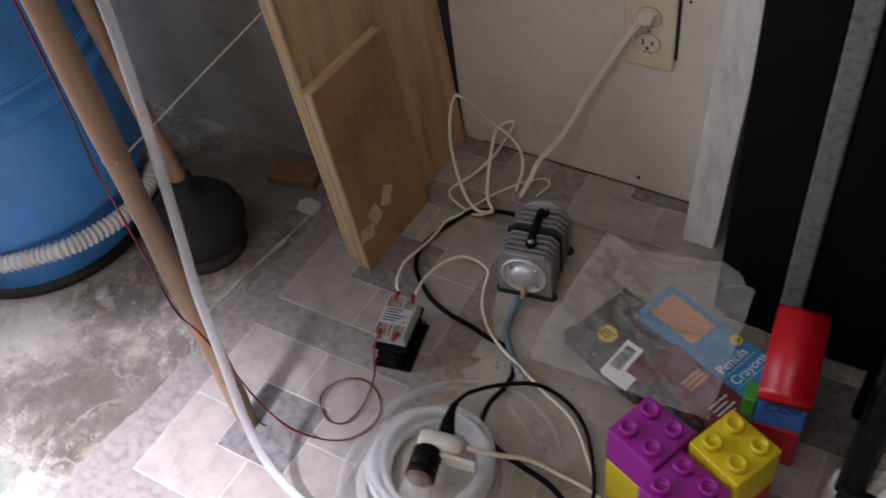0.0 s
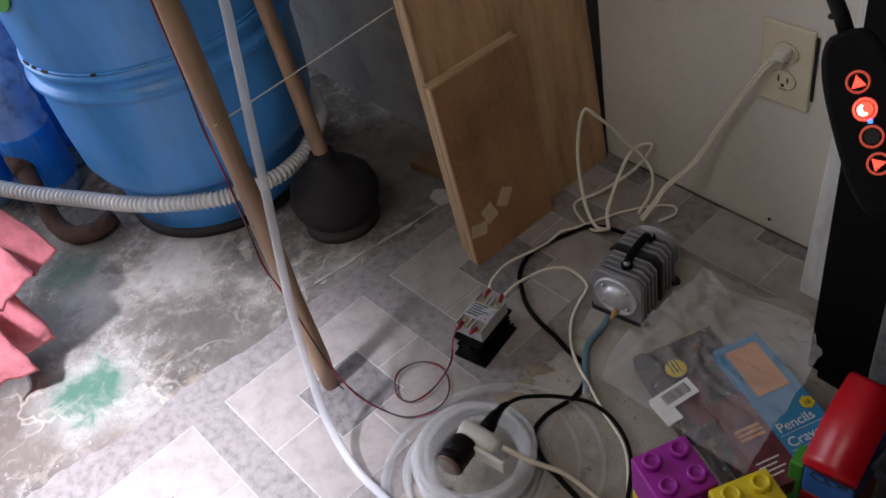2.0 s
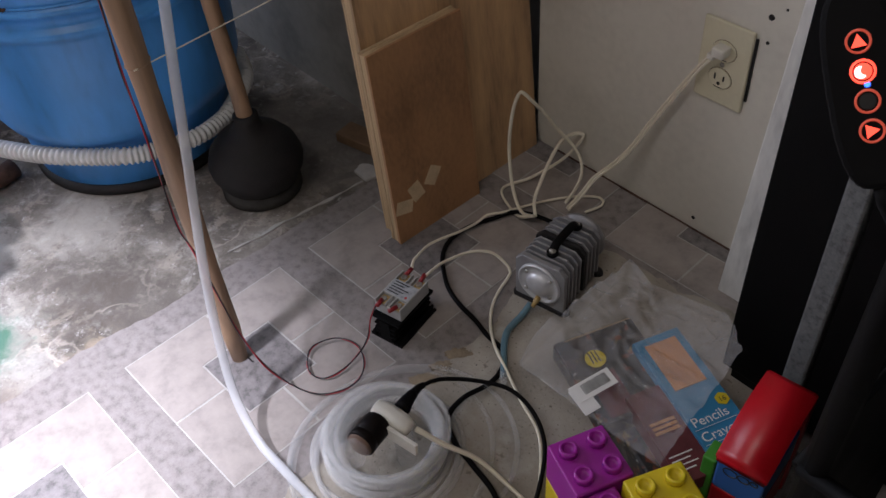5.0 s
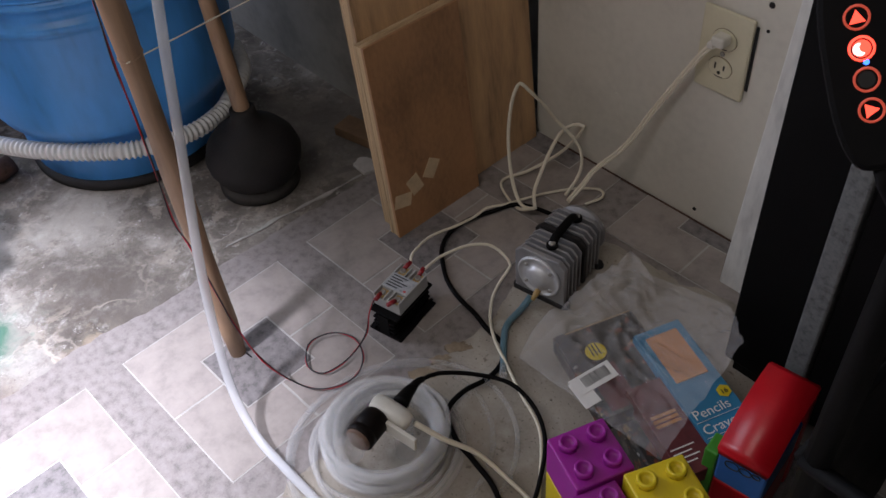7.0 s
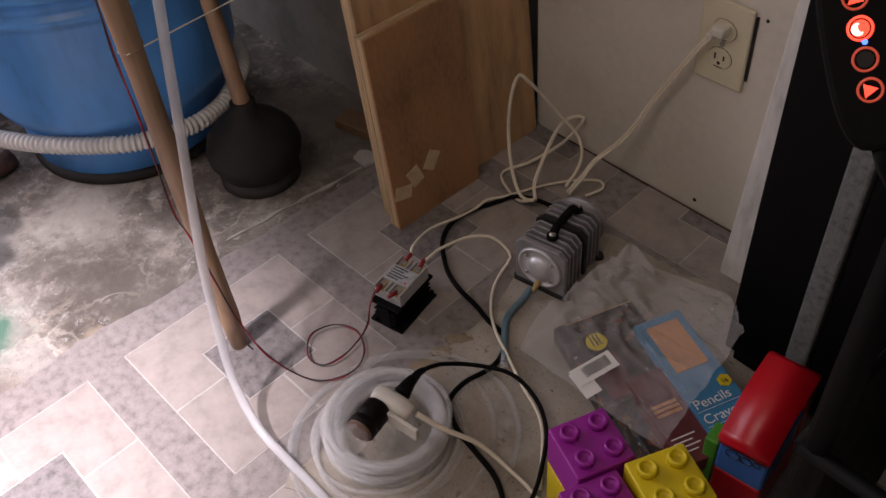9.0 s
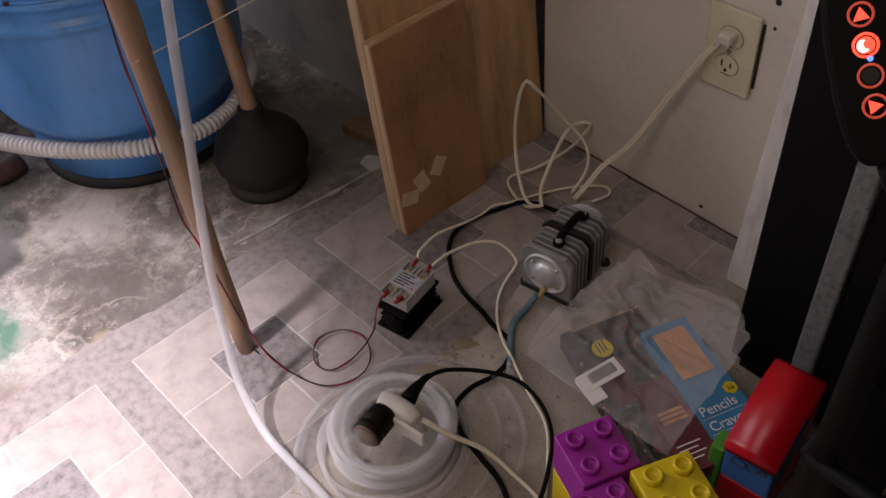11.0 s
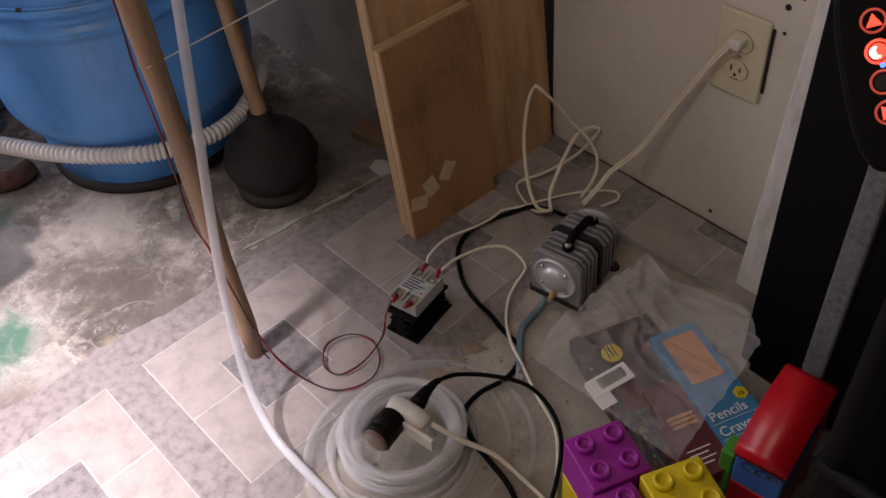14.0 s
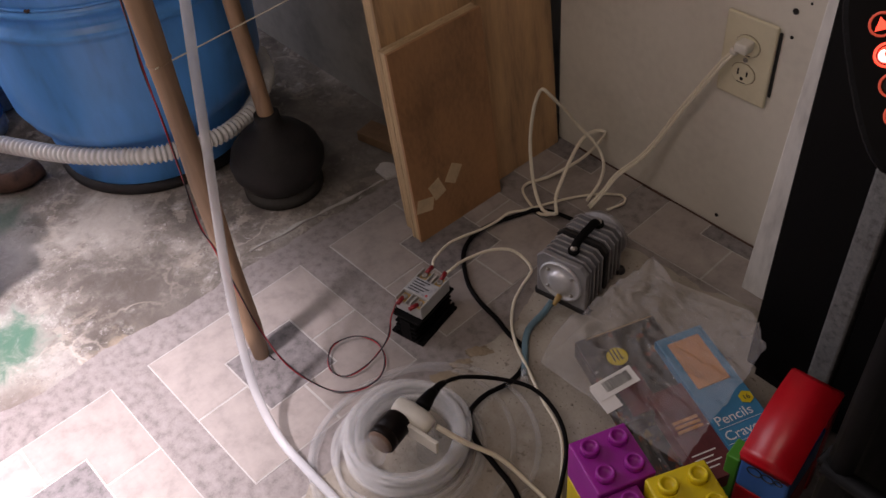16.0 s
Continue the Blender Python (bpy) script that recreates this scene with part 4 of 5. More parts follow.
for k in range(5):
    part("print_line", box((BX0 + 0.005, -0.0052 + 0.0046 * k, 0.0643), (0.006 + 0.005 * (k % 3), -0.0035 + 0.0046 * k, 0.0645)), "ink", relay)
part("indicator", lathe([(0.0019, 0), (0.0017, 0.0008)], 12, pose(0.0185, -0.0045, 0.0642)), "led_red", relay, "small red indicator light")
for x, y, r in ((-0.0085, -0.0275, 20), (0.0158, -0.0275, -25), (-0.0085, 0.0385, 10), (0.0158, 0.0385, -15)):
    d = 1 if y > 0 else -1
    part("crimp", sweep([(x, y - 0.007 * d, 0.0612), (x + r * 0.00012, y + 0.006 * d, 0.0632)], 0.0030, 10, step=0), "crimp", relay, "red crimp sleeve", True)

wires = thing("red_black_wire_pair", (0.93, -0.17, 0), "thin red and black wire pair looped on the floor", "wire")
run = [(0.9455, -0.099, 0.063), (0.946, -0.112, 0.042), (0.9506, -0.1223, 0.018), (0.9579, -0.148, 0.012), (0.9631, -0.1756, 0.01), (0.9577, -0.199, 0.009), (0.9378, -0.2086, 0.009), (0.9185, -0.2006, 0.01), (0.9049, -0.1795, 0.011), (0.9155, -0.1523, 0.014), (0.9442, -0.1389, 0.013), (0.9726, -0.1469, 0.01), (0.9876, -0.1692, 0.009), (0.9887, -0.1955, 0.009), (0.9733, -0.2193, 0.01), (0.9417, -0.2358, 0.011), (0.923, -0.2585, 0.055), (0.91, -0.2705, 0.115), (0.895, -0.2755, 0.166), (0.866, -0.2765, 0.225), (0.841, -0.2755, 0.25), (0.824, -0.2705, 0.315), (0.812, -0.2665, 0.375), (0.809, -0.2655, 0.436), (0.812, -0.2645, 0.515), (0.816, -0.2625, 0.7), (0.828, -0.2525, 1.0), (0.848, -0.2425, 1.3)]
wpart("red_wire", sweep(run, 0.00095, 6, step=0.006), "wire_red", wires, "red wire", True)
wpart("black_wire", sweep([(x + 0.0013 * math.cos(2.1 * k), y + 0.0013 * math.sin(2.1 * k), z + 0.0008) for k, (x, y, z) in enumerate(run)], 0.00095, 6, step=0.006), "wire_black", wires, "black wire", True)

# ---- coil of tubing with the riser ----
coil = thing("tubing_coil", (1.09, -0.215, 0), "loose coil of milky clear vinyl tubing", "tubing")
rng = random.Random(21)
rings = [(1.092 + rng.uniform(-0.005, 0.005), -0.205 + rng.uniform(-0.005, 0.005), r, 0.005 + 0.0064 * k) for k in range(7) for r in (0.0715 - 0.0006 * k, 0.0655 - 0.0006 * k)]
rings += [(1.092 + rng.uniform(-0.004, 0.004), -0.206, 0.0585 - 0.0008 * k, 0.005 + 0.008 * k) for k in range(4)]
rings += [(1.088, -0.214, 0.080, 0.005), (1.094, -0.210, 0.087, 0.005), (1.088, -0.222, 0.100, 0.005), (1.100, -0.205, 0.118, 0.005), (1.110, -0.198, 0.130, 0.006)]
for cx, cy, r, z in rings:
    ph, tilt_x, tilt_y = rng.uniform(0, 6.28), rng.uniform(-0.03, 0.03), rng.uniform(-0.03, 0.03)
    pts = []
    for k in range(14):
        a = ph + k / 14 * 2 * math.pi
        q = r * (1 + 0.035 * math.sin(2 * a + ph) + rng.uniform(-0.012, 0.012))
        pts.append((cx + q * math.cos(a), cy + q * 1.02 * math.sin(a), max(0.006, z + q * (tilt_x * math.cos(a) + tilt_y * math.sin(a)))))
    wpart("tube_loop", sweep(pts, 0.0036, 10, closed=True), "tubing" if r < 0.09 else "tubing_thin", coil, smooth=True)
wpart("riser", sweep([(1.14, -0.315, 0.008), (1.085, -0.315, 0.010), (1.035, -0.317, 0.014), (0.985, -0.318, 0.022), (0.937, -0.311, 0.055), (0.911, -0.299, 0.122), (0.903, -0.286, 0.222), (0.876, -0.264, 0.288), (0.870, -0.249, 0.366), (0.863, -0.234, 0.446), (0.846, -0.215, 0.515), (0.825, -0.195, 0.60), (0.80, -0.17, 0.9), (0.80, -0.16, 1.3)], 0.0056, 12), "riser", coil, "milky tube rising beside the pole", True)

# ---- lamp holder, tap plug and their cords ----
tap = thing("cube_tap", (1.135, -0.185, 0), "off-white cube tap plug on the tubing coil", "plug")
TAP = pose(1.113, -0.206, 0.088, 0, 4, 12) @ Matrix.Scale(0.8, 4)
wpart("body", sweep([(-0.030, 0, 0), (-0.020, 0, 0.001), (0.0, 0, 0.001), (0.018, 0, 0), (0.030, 0, -0.002)], lambda u: 0.0165 - 0.004 * abs(2 * u - 0.9) ** 3, 16, step=0.004, m=TAP, flat=0.85), "white_plastic", tap, smooth=True)
wpart("face_plate", box((-0.006, -0.0225, -0.017), (0.056, -0.0165, 0.008), 0.0012, 2, TAP), "white_plastic", tap, "white face plate")
wpart("support", lathe([(0.012, 0.0), (0.012, 0.072)], 12, pose(1.119, -0.2, 0.006)), "tubing_thin", tap)
holder = thing("lamp_holder", (1.105, -0.235, 0), "black lamp holder with a small clear bulb", "lamp holder")
SOCK = Matrix.Translation((1.115, -0.255, 0.090)) @ (Vector((-0.010, 0.035, -0.003))).to_track_quat("Z", "Y").to_matrix().to_4x4() @ Matrix.Diagonal((1.1, 1.1, 0.84, 1))
wpart("socket", lathe([(0.0148, 0.0), (0.0156, 0.001), (0.0156, 0.011), (0.0151, 0.0115), (0.0151, 0.0125), (0.0154, 0.013), (0.0152, 0.040), (0.0135, 0.043), (0.012, 0.0435), (0.005, 0.0445)], 32, SOCK), "socket", holder, smooth=True)
wpart("bulb_base", lathe([(0.002, -0.0045), (0.0115, -0.004), (0.0138, -0.002), (0.0138, 0.002), (0.012, 0.003)], 24, SOCK), "bulb_base", holder, "metal bulb base", True)
bulb = wpart("bulb", lathe([(0.001, -0.0345), (0.0050, -0.0338), (0.0100, -0.0315), (0.0140, -0.027), (0.0155, -0.020), (0.0142, -0.012), (0.0122, -0.006), (0.0118, -0.004)], 28, SOCK), "glass", holder, "small clear glass bulb", True)
wpart("filament", sweep([SOCK @ Vector((0.003 * math.cos(k), 0.003 * math.sin(k), -0.016 - 0.0012 * k)) for k in range(8)], 0.0006, 5, step=0.002), "steel", holder)

black_cord = thing("black_power_cord", (1.15, -0.1, 0), "black power cord with moulded plug", "power cord")
wpart("plug", merge(sweep([(1.112, -0.192, 0.092), (1.105, -0.176, 0.089), (1.101, -0.166, 0.085)], lambda u: 0.0098 - 0.0038 * u, 10, step=0.004, flat=0.75), sweep([(1.101, -0.166, 0.085), (1.097, -0.155, 0.081), (1.0955, -0.147, 0.077)], lambda u: 0.0055 - 0.0018 * u, 10, step=0.003)), "black", black_cord, "black moulded plug", True)
wpart("cord", sweep([(1.0955, -0.147, 0.077), (1.098, -0.125, 0.070), (1.122, -0.092, 0.060), (1.16, -0.068, 0.055), (1.20, -0.068, 0.045), (1.232, -0.085, 0.035), (1.255, -0.115, 0.025), (1.275, -0.155, 0.016), (1.29, -0.22, 0.008), (1.31, -0.33, 0.006)], 0.0027, 8), "black", black_cord, smooth=True)
wpart("cord_back", sweep([(1.30, -0.21, 0.010), (1.235, -0.165, 0.012), (1.185, -0.155, 0.016), (1.15, -0.15, 0.018), (1.115, -0.13, 0.016), (1.105, -0.095, 0.012), (1.11, -0.06, 0.009), (1.105, -0.03, 0.007), (1.085, -0.006, 0.007), (1.0503, -0.0018, 0.007), (1.0219, 0.0048, 0.007), (0.9833, 0.0098, 0.007), (0.9488, 0.0205, 0.007), (0.9198, 0.0384, 0.007), (0.9018, 0.0526, 0.007), (0.8875, 0.0711, 0.007), (0.8789, 0.096, 0.007), (0.8811, 0.1285, 0.007), (0.893, 0.1639, 0.007), (0.9117, 0.1991, 0.009), (0.965, 0.215, 0.012), (1.02, 0.205, 0.02)], 0.0034, 8), "black", black_cord, smooth=True)
white_cord = thing("white_tap_cord", (1.2, -0.17, 0), "cream cord running from the cube tap", "power cord")
wpart("cord", sweep([(1.14, -0.196, 0.085), (1.165, -0.178, 0.062), (1.19, -0.152, 0.032), (1.225, -0.142, 0.011), (1.275, -0.145, 0.008), (1.32, -0.17, 0.006)], lambda u: 0.0034 - 0.0012 * u, 8), "cord", white_cord, smooth=True)

# ---- toy blocks ----
P = 0.0635


def block(at, rz, height, material, label, n=2, tier=""):
    ob = thing("toy_block", at, label, "toy block", "toy blocks", rz=rz)
    shell = box((-P / 2 * n / 2, -P / 2, 0), (P / 2 * n / 2, P / 2, height), 0.0022, 3)
    part("body", shell, material, ob)
    for i in range(n):
        for j in range(2):
            x, y = (i - (n - 1) / 2) * P / 2, (j - 0.5) * P / 2
            part("stud", lathe([(0.0098, -0.001), (0.0098, 0.0065), (0.0092, 0.0082), (0.0068, 0.0082), (0.0062, 0.0068), (0.0055, 0.0040), (0.002, 0.0035)], 24, pose(x, y, height)), material, ob, smooth=True)
    return ob


block((1.321, -0.118, 0.085), -20, 0.058, "magenta", "magenta plastic toy block with four studs")
low = block((1.321, -0.118, 0.0), -20, 0.0845, "yellow", "yellow toy block under the magenta one")
eye = merge(lathe([(0.011, 0), (0.011, 0.0006)], 24, Matrix.Diagonal((0.7, 1, 1, 1))))
eye.transform(pose(-P / 2 - 0.0004, 0.018, 0.060, 0, -90, 0))
part("eye_mark", eye, "ink", low, "printed black oval mark")
eye = lathe([(0.0085, 0), (0.0085, 0.0006)], 24, Matrix.Diagonal((0.7, 1, 1, 1)))
eye.transform(pose(-P / 2 - 0.0009, 0.018, 0.059, 0, -90, 0))
part("eye_mark", eye, "paper", low)
block((1.374, -0.161, 0.080), -20, 0.058, "magenta", "magenta plastic toy block beside the yellow one")
block((1.374, -0.161, 0.0), -20, 0.0795, "yellow", "yellow toy block at the bottom of the pile")
block((1.402, -0.100, 0.085), -23, 0.064, "yellow", "yellow plastic toy block with four studs")
block((1.402, -0.100, 0.0), -23, 0.0845, "red", "red toy block at the bottom of the pile")

red = thing("red_curved_block", (1.425, 0.03, 0), "glossy red curved plastic toy piece", "toy block", "toy blocks")
RED = pose(1.420, 0.036, 0.0, 0, 0, 8)
bm = bmesh.new()
secs = []
for k in range(15):
    u = k / 14
    y = 0.052 - 0.104 * u
    z = 0.166 - 0.036 * u ** 2.2 + 0.003 * math.sin(u * 3.1) + 0.004 * max(0, u - 0.85) / 0.15
    secs.append((y, z))
for x in (-0.0275, 0.0275):
    secs_v = [[bm.verts.new((x, y, z)), bm.verts.new((x, y, z - 0.006 if 0 < i < 14 else z - 0.012))] for i, (y, z) in enumerate(secs)]
    if x < 0:
        first = secs_v
L, Rr = first, secs_v
for i in range(14):
    bm.faces.new((L[i][0], L[i + 1][0], Rr[i + 1][0], Rr[i][0]))
    bm.faces.new((L[i][1], Rr[i][1], Rr[i + 1][1], L[i + 1][1]))
    bm.faces.new((L[i][0], L[i][1], L[i + 1][1], L[i + 1][0]))
    bm.faces.new((Rr[i][0], Rr[i + 1][0], Rr[i + 1][1], Rr[i][1]))
bm.faces.new((first[0][0], secs_v[0][0], secs_v[0][1], first[0][1]))
bm.faces.new((first[14][0], first[14][1], secs_v[14][1], secs_v[14][0]))
bmesh.ops.recalc_face_normals(bm, faces=bm.faces[:])
bmesh.ops.bevel(bm, geom=[e for e in bm.edges if e.calc_face_angle(0) > 0.9], offset=0.002, segments=2, affect="EDGES")
bm.transform(RED)
wpart("curved_top", bm, "red", red, smooth=True)
wpart("back_leg", box((-0.0275, 0.036, 0.0), (0.0275, 0.052, 0.158), 0.003, m=RED), "red", red)
bb = thing("blue_toy_block", (1.420, 0.02, 0), "blue toy block with dark scribbled marks under the red piece", "toy block", "toy blocks")
wpart("body", box((-0.026, -0.046, 0.0705), (0.026, 0.034, 0.1235), 0.003, m=RED), "blue", bb)
for x, z, r in ((-0.010, 0.108, 0.0075), (0.004, 0.109, 0.0062), (0.015, 0.111, 0.004)):
    wpart("scribble", sweep([(x + r * math.cos(a), -0.0466, z + r * 0.8 * math.sin(a)) for a in [q / 16 * 2 * math.pi for q in range(16)]], 0.0007, 5, closed=True, step=0, m=RED), "ink", bb, "dark scribble")
rb = thing("red_toy_block", (1.420, 0.02, 0), "red toy block at the foot of the blue one", "toy block", "toy blocks")
wpart("body", box((-0.026, -0.046, 0.0), (0.026, 0.034, 0.0700), 0.003, m=RED), "red", rb)
gp = thing("green_toy_block", (1.385, 0.0, 0), "green toy block between blue and yellow", "toy block", "toy blocks")
wpart("body", box((-0.041, -0.046, 0.0), (-0.0265, -0.020, 0.110), 0.002, m=RED), "green", gp)

# ---- boxes in the bag ----
pencils = thing("pencil_crayon_box", (1.30, 0.065, 0.0), "blue printed pencil crayon box lying flat", "box")
PB = pose(1.322, 0.061, 0.0, 0, 0, -21) @ pose(0, 0, 0.078, 2, 1, 0)
wpart("carton", box((-0.085, -0.030, -0.012), (0.085, 0.030, 0.012), 0.001, m=PB), "print_blue", pencils)
wpart("picture", box((-0.074, -0.020, 0.0122), (-0.006, 0.020, 0.0128), m=PB), "print_orange", pencils, "orange pencil picture panel")
wpart("badge", lathe([(0.0085, 0), (0.0085, 0.0006)], 6, PB @ pose(0.023, 0.021, 0.0123)), "yellow", pencils, "small yellow badge")
LET = PB @ pose(0, 0, 0.0126)
for text, size, x, y, ink in (("16", 0.0085, 0.0265, 0.0165, "ink"), ("Pencils", 0.0165, 0.044, -0.027, "paper"), ("Crayons", 0.0165, 0.064, -0.027, "paper")):
    m = LET @ pose(x, y, 0.0007 if text == "16" else 0, 0, 0, 91)
    words(text, size, ink, pencils.matrix_basis.inverted() @ m, pencils)
for k in range(2):
    wpart("rule", box((0.0475 + 0.0200 * k, -0.028, 0.0122), (0.0480 + 0.0200 * k, 0.024, 0.0127), m=PB), "paper", pencils)
maroon = thing("maroon_box", (1.35, -0.005, 0.0), "dark maroon printed card box in the bag", "box")
MB = pose(1.350, -0.004, 0.070, 2, 1, -21)
wpart("carton", box((-0.075, -0.022, -0.012), (0.045, 0.022, 0.012), 0.001, m=MB), "print_maroon", maroon)
for k in range(4):
    wpart("text_bar", box((0.012 + 0.006 * k, -0.018, 0.0121), (0.0135 + 0.006 * k, 0.010 - 0.006 * (k % 2), 0.0126), m=MB), "paper", maroon)
for k in range(3):
    wpart("pencil_picture", box((-0.02 - 0.006 * k, -0.016, 0.0121), (-0.016 - 0.006 * k, 0.014, 0.0126), m=MB), "print_orange", maroon)
darkb = thing("dark_printed_box", (1.23, 0.045, 0.0), "dark printed card box in the bag", "box")
DB = pose(1.228, 0.043, 0.064, 2, 2, -21)
wpart("carton", box((-0.050, -0.060, -0.014), (0.075, 0.044, 0.014), 0.0015, m=DB), "print_dark", darkb)
wpart("badge", lathe([(0.0125, 0), (0.0125, 0.0007)], 28, DB @ pose(-0.010, -0.024, 0.0141)), "yellow", darkb, "round yellow-green badge")
for k in range(3):
    wpart("text_bar", box((-0.021, -0.030 + 0.0045 * k, 0.0149), (-0.004, -0.0285 + 0.0045 * k, 0.0152), m=DB), "ink", darkb)
wpart("colour_band", box((0.01, -0.046, 0.0141), (0.070, -0.012, 0.0146), 0.0, m=DB), "print_maroon", darkb)
wpart("gold_rule", box((-0.048, -0.046, 0.0141), (-0.046, 0.042, 0.0146), 0.0, m=DB), "beige", darkb)
under = thing("folded_card", (1.28, 0.04, 0.0), "dark folded card beneath the printed boxes", "card")
wpart("card", box((-0.075, -0.05, 0.004), (0.10, 0.045, 0.046), 0.004, m=pose(1.275, 0.04, 0, 0, 0, -21)), "print_dark", under)

bag = thing("clear_plastic_bag", (1.24, 0.05, 0.0), "crumpled clear plastic bag over printed boxes", "plastic bag")
NU, NV = 74, 66
corners = [Vector(c) for c in [(1.118, -0.011, 0.015), (1.363, -0.057, 0.108), (1.361, 0.096, 0.2), (1.121, 0.195, 0.03)]]
bm = bmesh.new()
rows = []
for i in range(NU):
    row = []
    for j in range(NV):
        u, v = i / (NU - 1), j / (NV - 1)
        cut = max(0, u + v - 1.80)
        u, v = u - cut / 2, v - cut / 2
        p = corners[0] * (1 - u) * (1 - v) + corners[1] * u * (1 - v) + corners[2] * u * v + corners[3] * (1 - u) * v
        out = min(u, v, 1 - v, 1 - u * 0.8)
        n1 = noise.noise((u * 4.5, v * 4.5, 3))
        fold = 1 - abs(noise.noise((u * 6 + n1 * 2, v * 11, 5))) * 2.4
        fine = 1 - abs(noise.noise((u * 26, v * 26 + n1, 8))) * 2
        over = 0.099 * min(1, out * 8.5) ** 0.6
        h = max(p.z, over) + min(1, out * 9) * (0.009 * fold + 0.0042 * fine + 0.006 * n1)
        row.append(bm.verts.new((p.x + 0.002 * noise.noise((u * 9, v * 9, 12)), p.y + 0.002 * noise.noise((u * 9, v * 9, 15)), max(0.009, h))))
    rows.append(row)
for i in range(NU - 1):
    for j in range(NV - 1):
        if i / (NU - 1) + j / (NV - 1) < 1.80:
            bm.faces.new((rows[i][j], rows[i + 1][j], rows[i + 1][j + 1], rows[i][j + 1]))
bmesh.ops.delete(bm, geom=[v for v in bm.verts if not v.link_faces], context="VERTS")
wpart("film", bm, "bag", bag, smooth=True)
LB = pose(1.252, -0.032, 0.117, 6, -4, 77)
sticker = wpart("barcode_label", merge(box((-0.026, -0.011, 0), (0.026, 0.011, 0.0008), m=LB), box((-0.028, -0.026, -0.0006), (-0.008, 0.008, 0.0002), m=LB)), "paper", bag, "white barcode label")
rng = random.Random(4)
x = -0.013
while x < 0.020:
    w = rng.choice((0.0006, 0.001, 0.0015))
    wpart("bar", box((x, -0.0055, 0.0008), (x + w, 0.0075, 0.0010), m=LB), "ink", sticker)
    x += w + rng.choice((0.0006, 0.001))

# ---- black cabinet and rack ----
cab = thing("black_cabinet", (1.6, 0.25, 0), "tall black cabinet with a grey edge strip", "cabinet")
wpart("side_panel", box((1.297, 0.166, 0.02), (1.376, 0.352, 1.6), 0.003), "black_metal", cab)
wpart("edge_strip", box((1.378, 0.146, 0.02), (1.403, 0.352, 1.6), 0.003), "grey_strip", cab, "pale galvanised edge strip")
wpart("door", box((1.405, 0.150, 0.02), (1.95, 0.352, 1.6), 0.003), "black_metal", cab)
wpart("plinth", box((1.31, 0.17, 0.0), (1.95, 0.350, 0.02)), "black_metal", cab)
rack = thing("black_rack", (1.62, -0.1, 0), "black metal rack with grey shelf slats", "rack")
for a, b in (((1.509, -0.105, 0.0), (1.512, -0.10, 1.1)), ((1.50, 0.10, 0.0), (1.512, 0.10, 1.1)), ((1.87, -0.12, 0.0), (1.87, -0.1, 1.1))):
    wpart("post", sweep([a, b], 0.011, 12, step=0), "black_metal", rack, smooth=True)
for z in (0.165, 0.33):
    wpart("shelf_rail", sweep([(1.50, -0.11, z), (1.87, -0.11, z)], 0.007, 10, step=0), "black_metal", rack, smooth=True)
    wpart("side_rail", sweep([(1.50, -0.11, z), (1.506, 0.10, z)], 0.006, 10, step=0), "black_metal", rack, smooth=True)
# Added black panel, no real rack part, darkens the gap over the lit floor.
wpart("side_panel", box((1.512, -0.105, 0.005), (1.518, 0.14, 0.40), 0.001), "black_metal", rack)
for k in range(4):
    wpart("slat", box((1.535, 0.028 + 0.032 * k, 0.236), (1.86, 0.042 + 0.032 * k, 0.243), 0.001), "grey_strip", rack, "grey metal slat")
rack.matrix_basis = pose(0.002, 0.0, 0) @ rack.matrix_basis
sack = thing("crumpled_white_sack", (1.56, -0.22, 0), "crumpled greyish white plastic sack", "sack")
bm = bmesh.new()
bmesh.ops.create_icosphere(bm, subdivisions=5, radius=1)
for v in bm.verts:
    c = v.co.copy()
    k = 1 + 0.16 * noise.noise(c * 2.1) + 0.10 * (1 - 2 * abs(noise.noise(c * 4.3))) + 0.04 * (1 - 2 * abs(noise.noise(c * 9.7)))
    v.co = (1.580 + 0.078 * c.x * k, -0.080 + 0.07 * c.y * k, max(0.001, 0.095 + 0.11 * c.z * k))
wpart("film", bm, "white_bag", sack, smooth=False)

# ---- hanging controller ----
ctl = thing("lamp_controller", (1.49, -0.2, 0.7), "black handset controller with glowing red buttons", "remote control")
CP = Vector((1.5165, -0.2560, 0.7425))
EYE_P = Vector((1.615, -0.52, 0.915))
zed = (EYE_P - CP).normalized()
CTL = Matrix.Translation(CP) @ zed.to_track_quat("Z", "Y").to_matrix().to_4x4() @ pose(0, 0, 0, 0, 0, 25) @ Matrix.Scale(0.68, 4)
shell = prism([(0.0180 * math.copysign(abs(math.cos(a)) ** 0.6, math.cos(a)), 0.050 * math.copysign(abs(math.sin(a)) ** 0.75, math.sin(a))) for a in [k / 36 * 2 * math.pi for k in range(36)]], -0.007, 0.006, 0.003)
shell.transform(CTL)
wpart("shell", shell, "black", ctl)
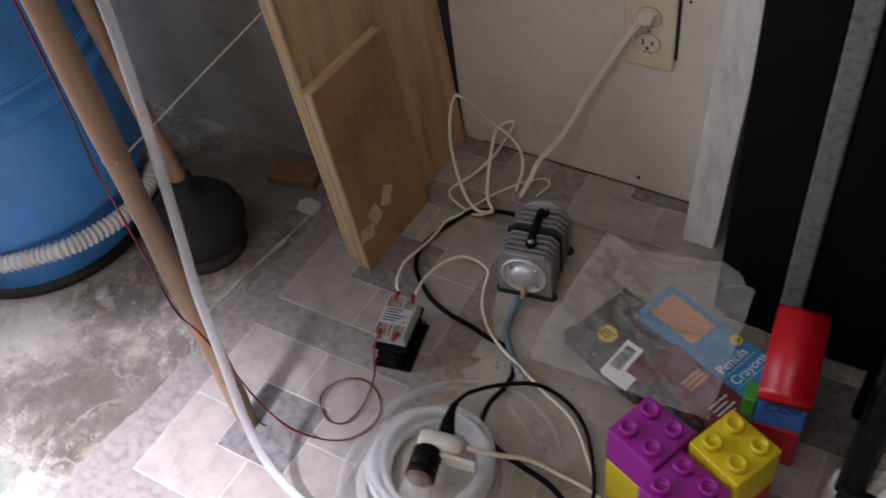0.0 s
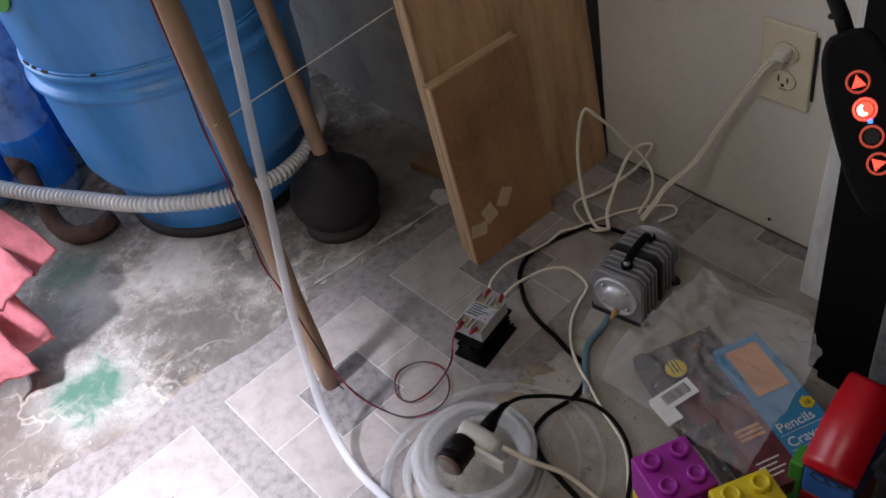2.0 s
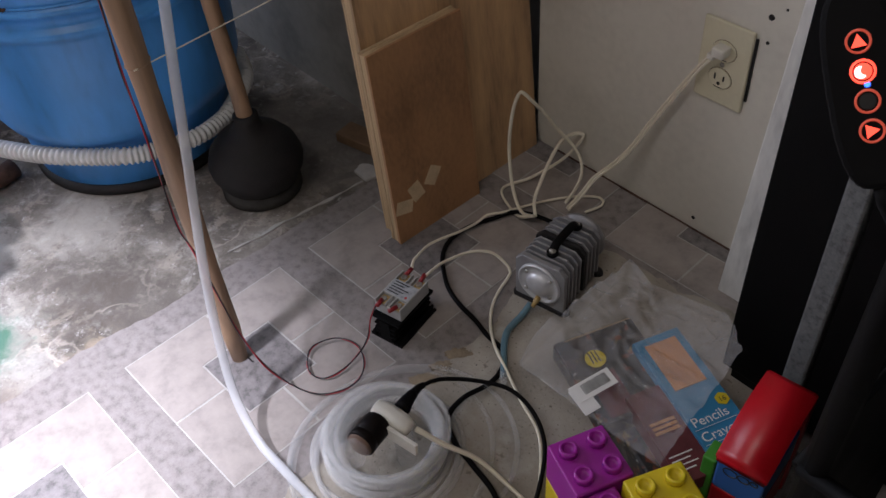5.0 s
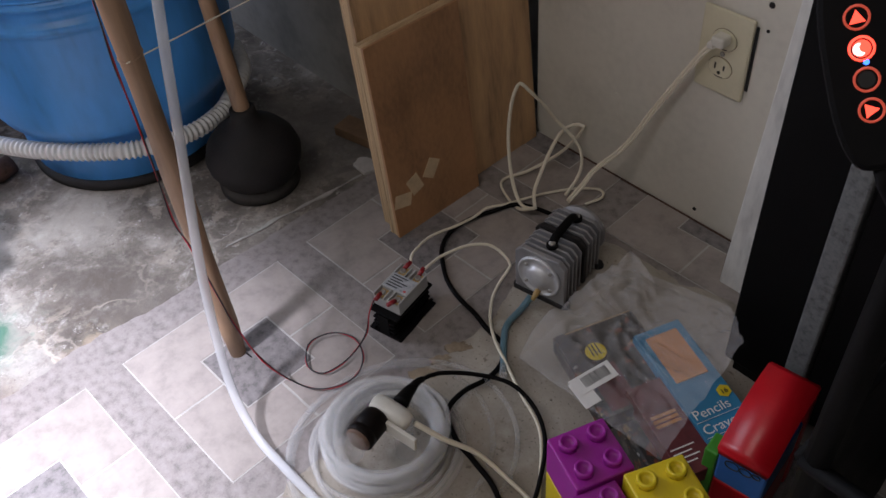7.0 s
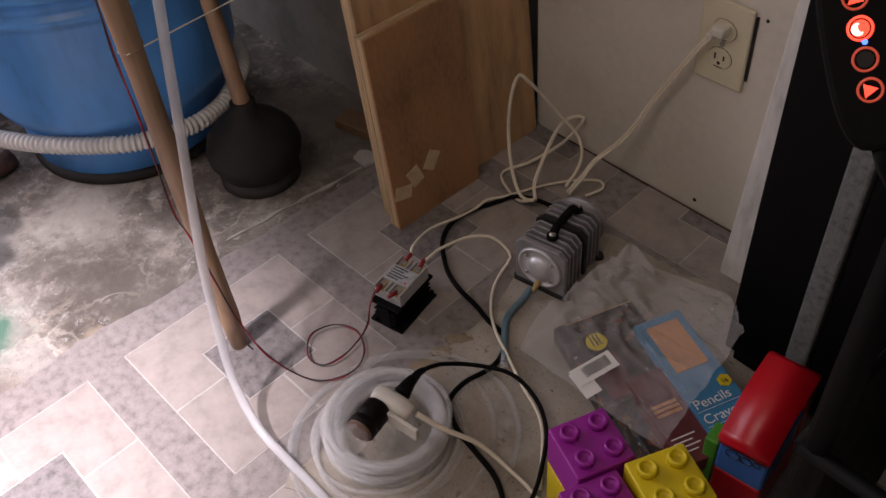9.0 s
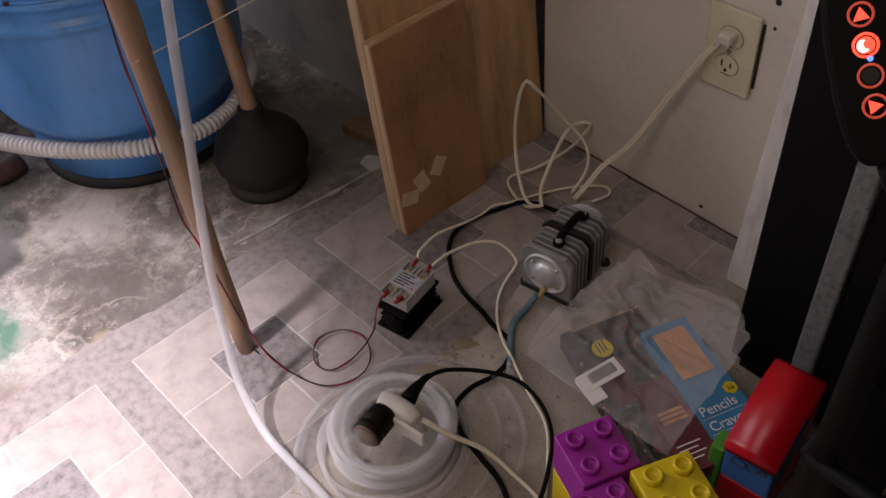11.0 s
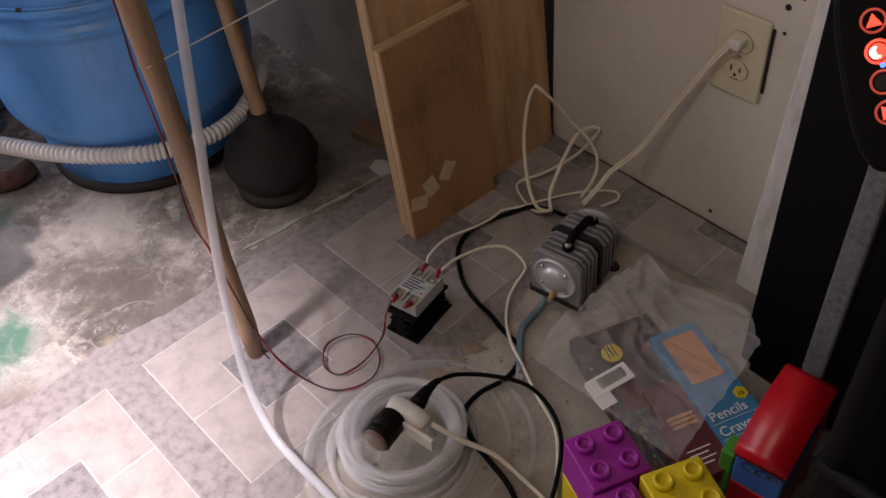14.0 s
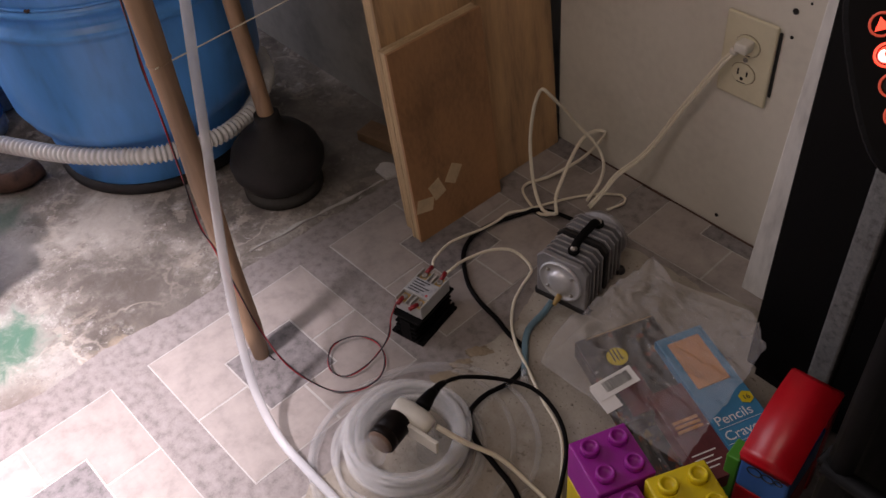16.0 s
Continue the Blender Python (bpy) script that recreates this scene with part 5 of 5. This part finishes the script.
for k, (mat, ring) in enumerate((("led", "button_ring"), ("led_white", "led"), ("slot", "button_ring"), ("led", "button_ring"))):
    y = 0.0225 - 0.0145 * k
    wpart("button_ring", sweep([(0.0054 * math.cos(a), y + 0.0054 * math.sin(a), 0.0063) for a in [q / 20 * 2 * math.pi for q in range(20)]], 0.0007, 6, closed=True, step=0, m=CTL), ring, ctl, "glowing red button ring")
    if mat == "led":
        tri = [(0.0036, y), (-0.0026, y + 0.0034), (-0.0026, y - 0.0034)] if k else [(0.0, y + 0.0036), (-0.0036, y - 0.0026), (0.0036, y - 0.0026)]
        wpart("arrow_button", prism(tri, 0.0058, 0.0066, m=CTL), mat, ctl, "glowing red arrow button")
    else:
        wpart("button", lathe([(0.0042, 0.0058), (0.0038, 0.0066), (0.001, 0.0067)], 20, CTL @ pose(0, y, 0)), "led" if mat == "led_white" else mat, ctl)
        if mat == "led_white":
            wpart("power_symbol", sweep([(0.0024 * math.cos(a), y + 0.0024 * math.sin(a), 0.0068) for a in [radians(95 + 20 * q) for q in range(11)]], lambda u: 0.0004 + 0.0012 * math.sin(math.pi * u), 8, step=0, m=CTL), mat, ctl, "white glowing crescent")
wpart("blue_indicator", lathe([(0.0014, 0.006), (0.0012, 0.0068)], 12, CTL @ pose(0.001, 0.0015, 0)), "led_blue", ctl, "small blue indicator light")
wpart("upper_cable", sweep([CTL @ Vector((0, 0.048, 0)), CTL @ Vector((-0.002, 0.07, -0.004)), CTL @ Vector((-0.012, 0.11, -0.01)), CTL @ Vector((-0.03, 0.18, -0.02)), CTL @ Vector((-0.05, 0.30, -0.03))], 0.0028, 8), "black", ctl, smooth=True)
wpart("lower_cable", sweep([CTL @ Vector((0, -0.048, 0)), CTL @ Vector((0.004, -0.07, -0.004)), CTL @ Vector((0.03, -0.11, -0.02)), CTL @ Vector((0.09, -0.15, -0.03)), CTL @ Vector((0.2, -0.12, -0.03)), CTL @ Vector((0.3, 0.05, -0.03)), CTL @ Vector((0.32, 0.4, -0.03))], 0.0028, 8), "black", ctl, smooth=True)

# ---- vinyl pattern, piece by piece ----
H2 = TILE / 2
g = 0.0016


def ell(a, w, inset):
    """Corner piece of a square frame: arms a long and w wide, shrunk by inset all round."""
    i = inset
    return [(i, i), (a - i, i), (a - i, w - i), (w - i, w - i), (w - i, a - i), (i, a - i)]


def two_step(outline_a, outline_b, z0, z1, z2):
    bm = prism(outline_a, z0, z1)
    for f in bm.faces:
        f.material_index = 1
    top = prism(outline_b, z1, z2)
    return merge(bm, top)


bm = two_step(ell(H2, FRAME, 0.0), ell(H2, FRAME, g), 0.0015, 0.0024, 0.0028)
me_l = bpy.data.meshes.new("corner_tile")
bm.to_mesh(me_l)
bm.free()
me_l.materials.append(M["tile_light"])
me_l.materials.append(M["grout"])
q = TILE - 2 * FRAME
bm = two_step([(0, 0), (q, 0), (q, q), (0, q)], [(g / 2, g / 2), (q - g / 2, g / 2), (q - g / 2, q - g / 2), (g / 2, q - g / 2)], 0.0015, 0.0022, 0.0025)
me_d = bpy.data.meshes.new("centre_tile")
bm.to_mesh(me_d)
bm.free()
me_d.materials.append(M["tile_dark"])
me_d.materials.append(M["grout"])


def lay(name, me, m):
    ob = new(name, me)
    ob.parent = vinyl
    ob.matrix_basis = m


def lay_cut(name, me, m):
    """A tile cut short where the sheet meets the wall."""
    bm = bmesh.new()
    bm.from_mesh(me)
    bm.transform(m)
    bmesh.ops.bisect_plane(bm, geom=bm.verts[:] + bm.edges[:] + bm.faces[:], plane_co=(0, WALL_Y - 0.003, 0), plane_no=(0, 1, 0), clear_outer=True)
    if not bm.faces:
        bm.free()
        return
    cut = bpy.data.meshes.new(name)
    bm.to_mesh(cut)
    bm.free()
    for mat in me.materials:
        cut.materials.append(mat)
    lay(name, cut, Matrix())


for cx in range(0, 4):
    for cy in range(-3, 3):
        x0, y0 = VX0 + CELL * cx, VY0 + CELL * cy
        for k, (px, py) in enumerate(((0, 0), (TILE, 0), (TILE, TILE), (0, TILE))):
            m = TURN @ pose(x0 + px, y0 + py, 0, 0, 0, 90 * k)
            (lay_cut if m.translation.y + H2 > WALL_Y - 0.01 else lay)("corner_tile", me_l, m)
        m = TURN @ pose(x0 + FRAME, y0 + FRAME, 0)
        (lay_cut if m.translation.y + q > WALL_Y - 0.01 else lay)("centre_tile", me_d, m)
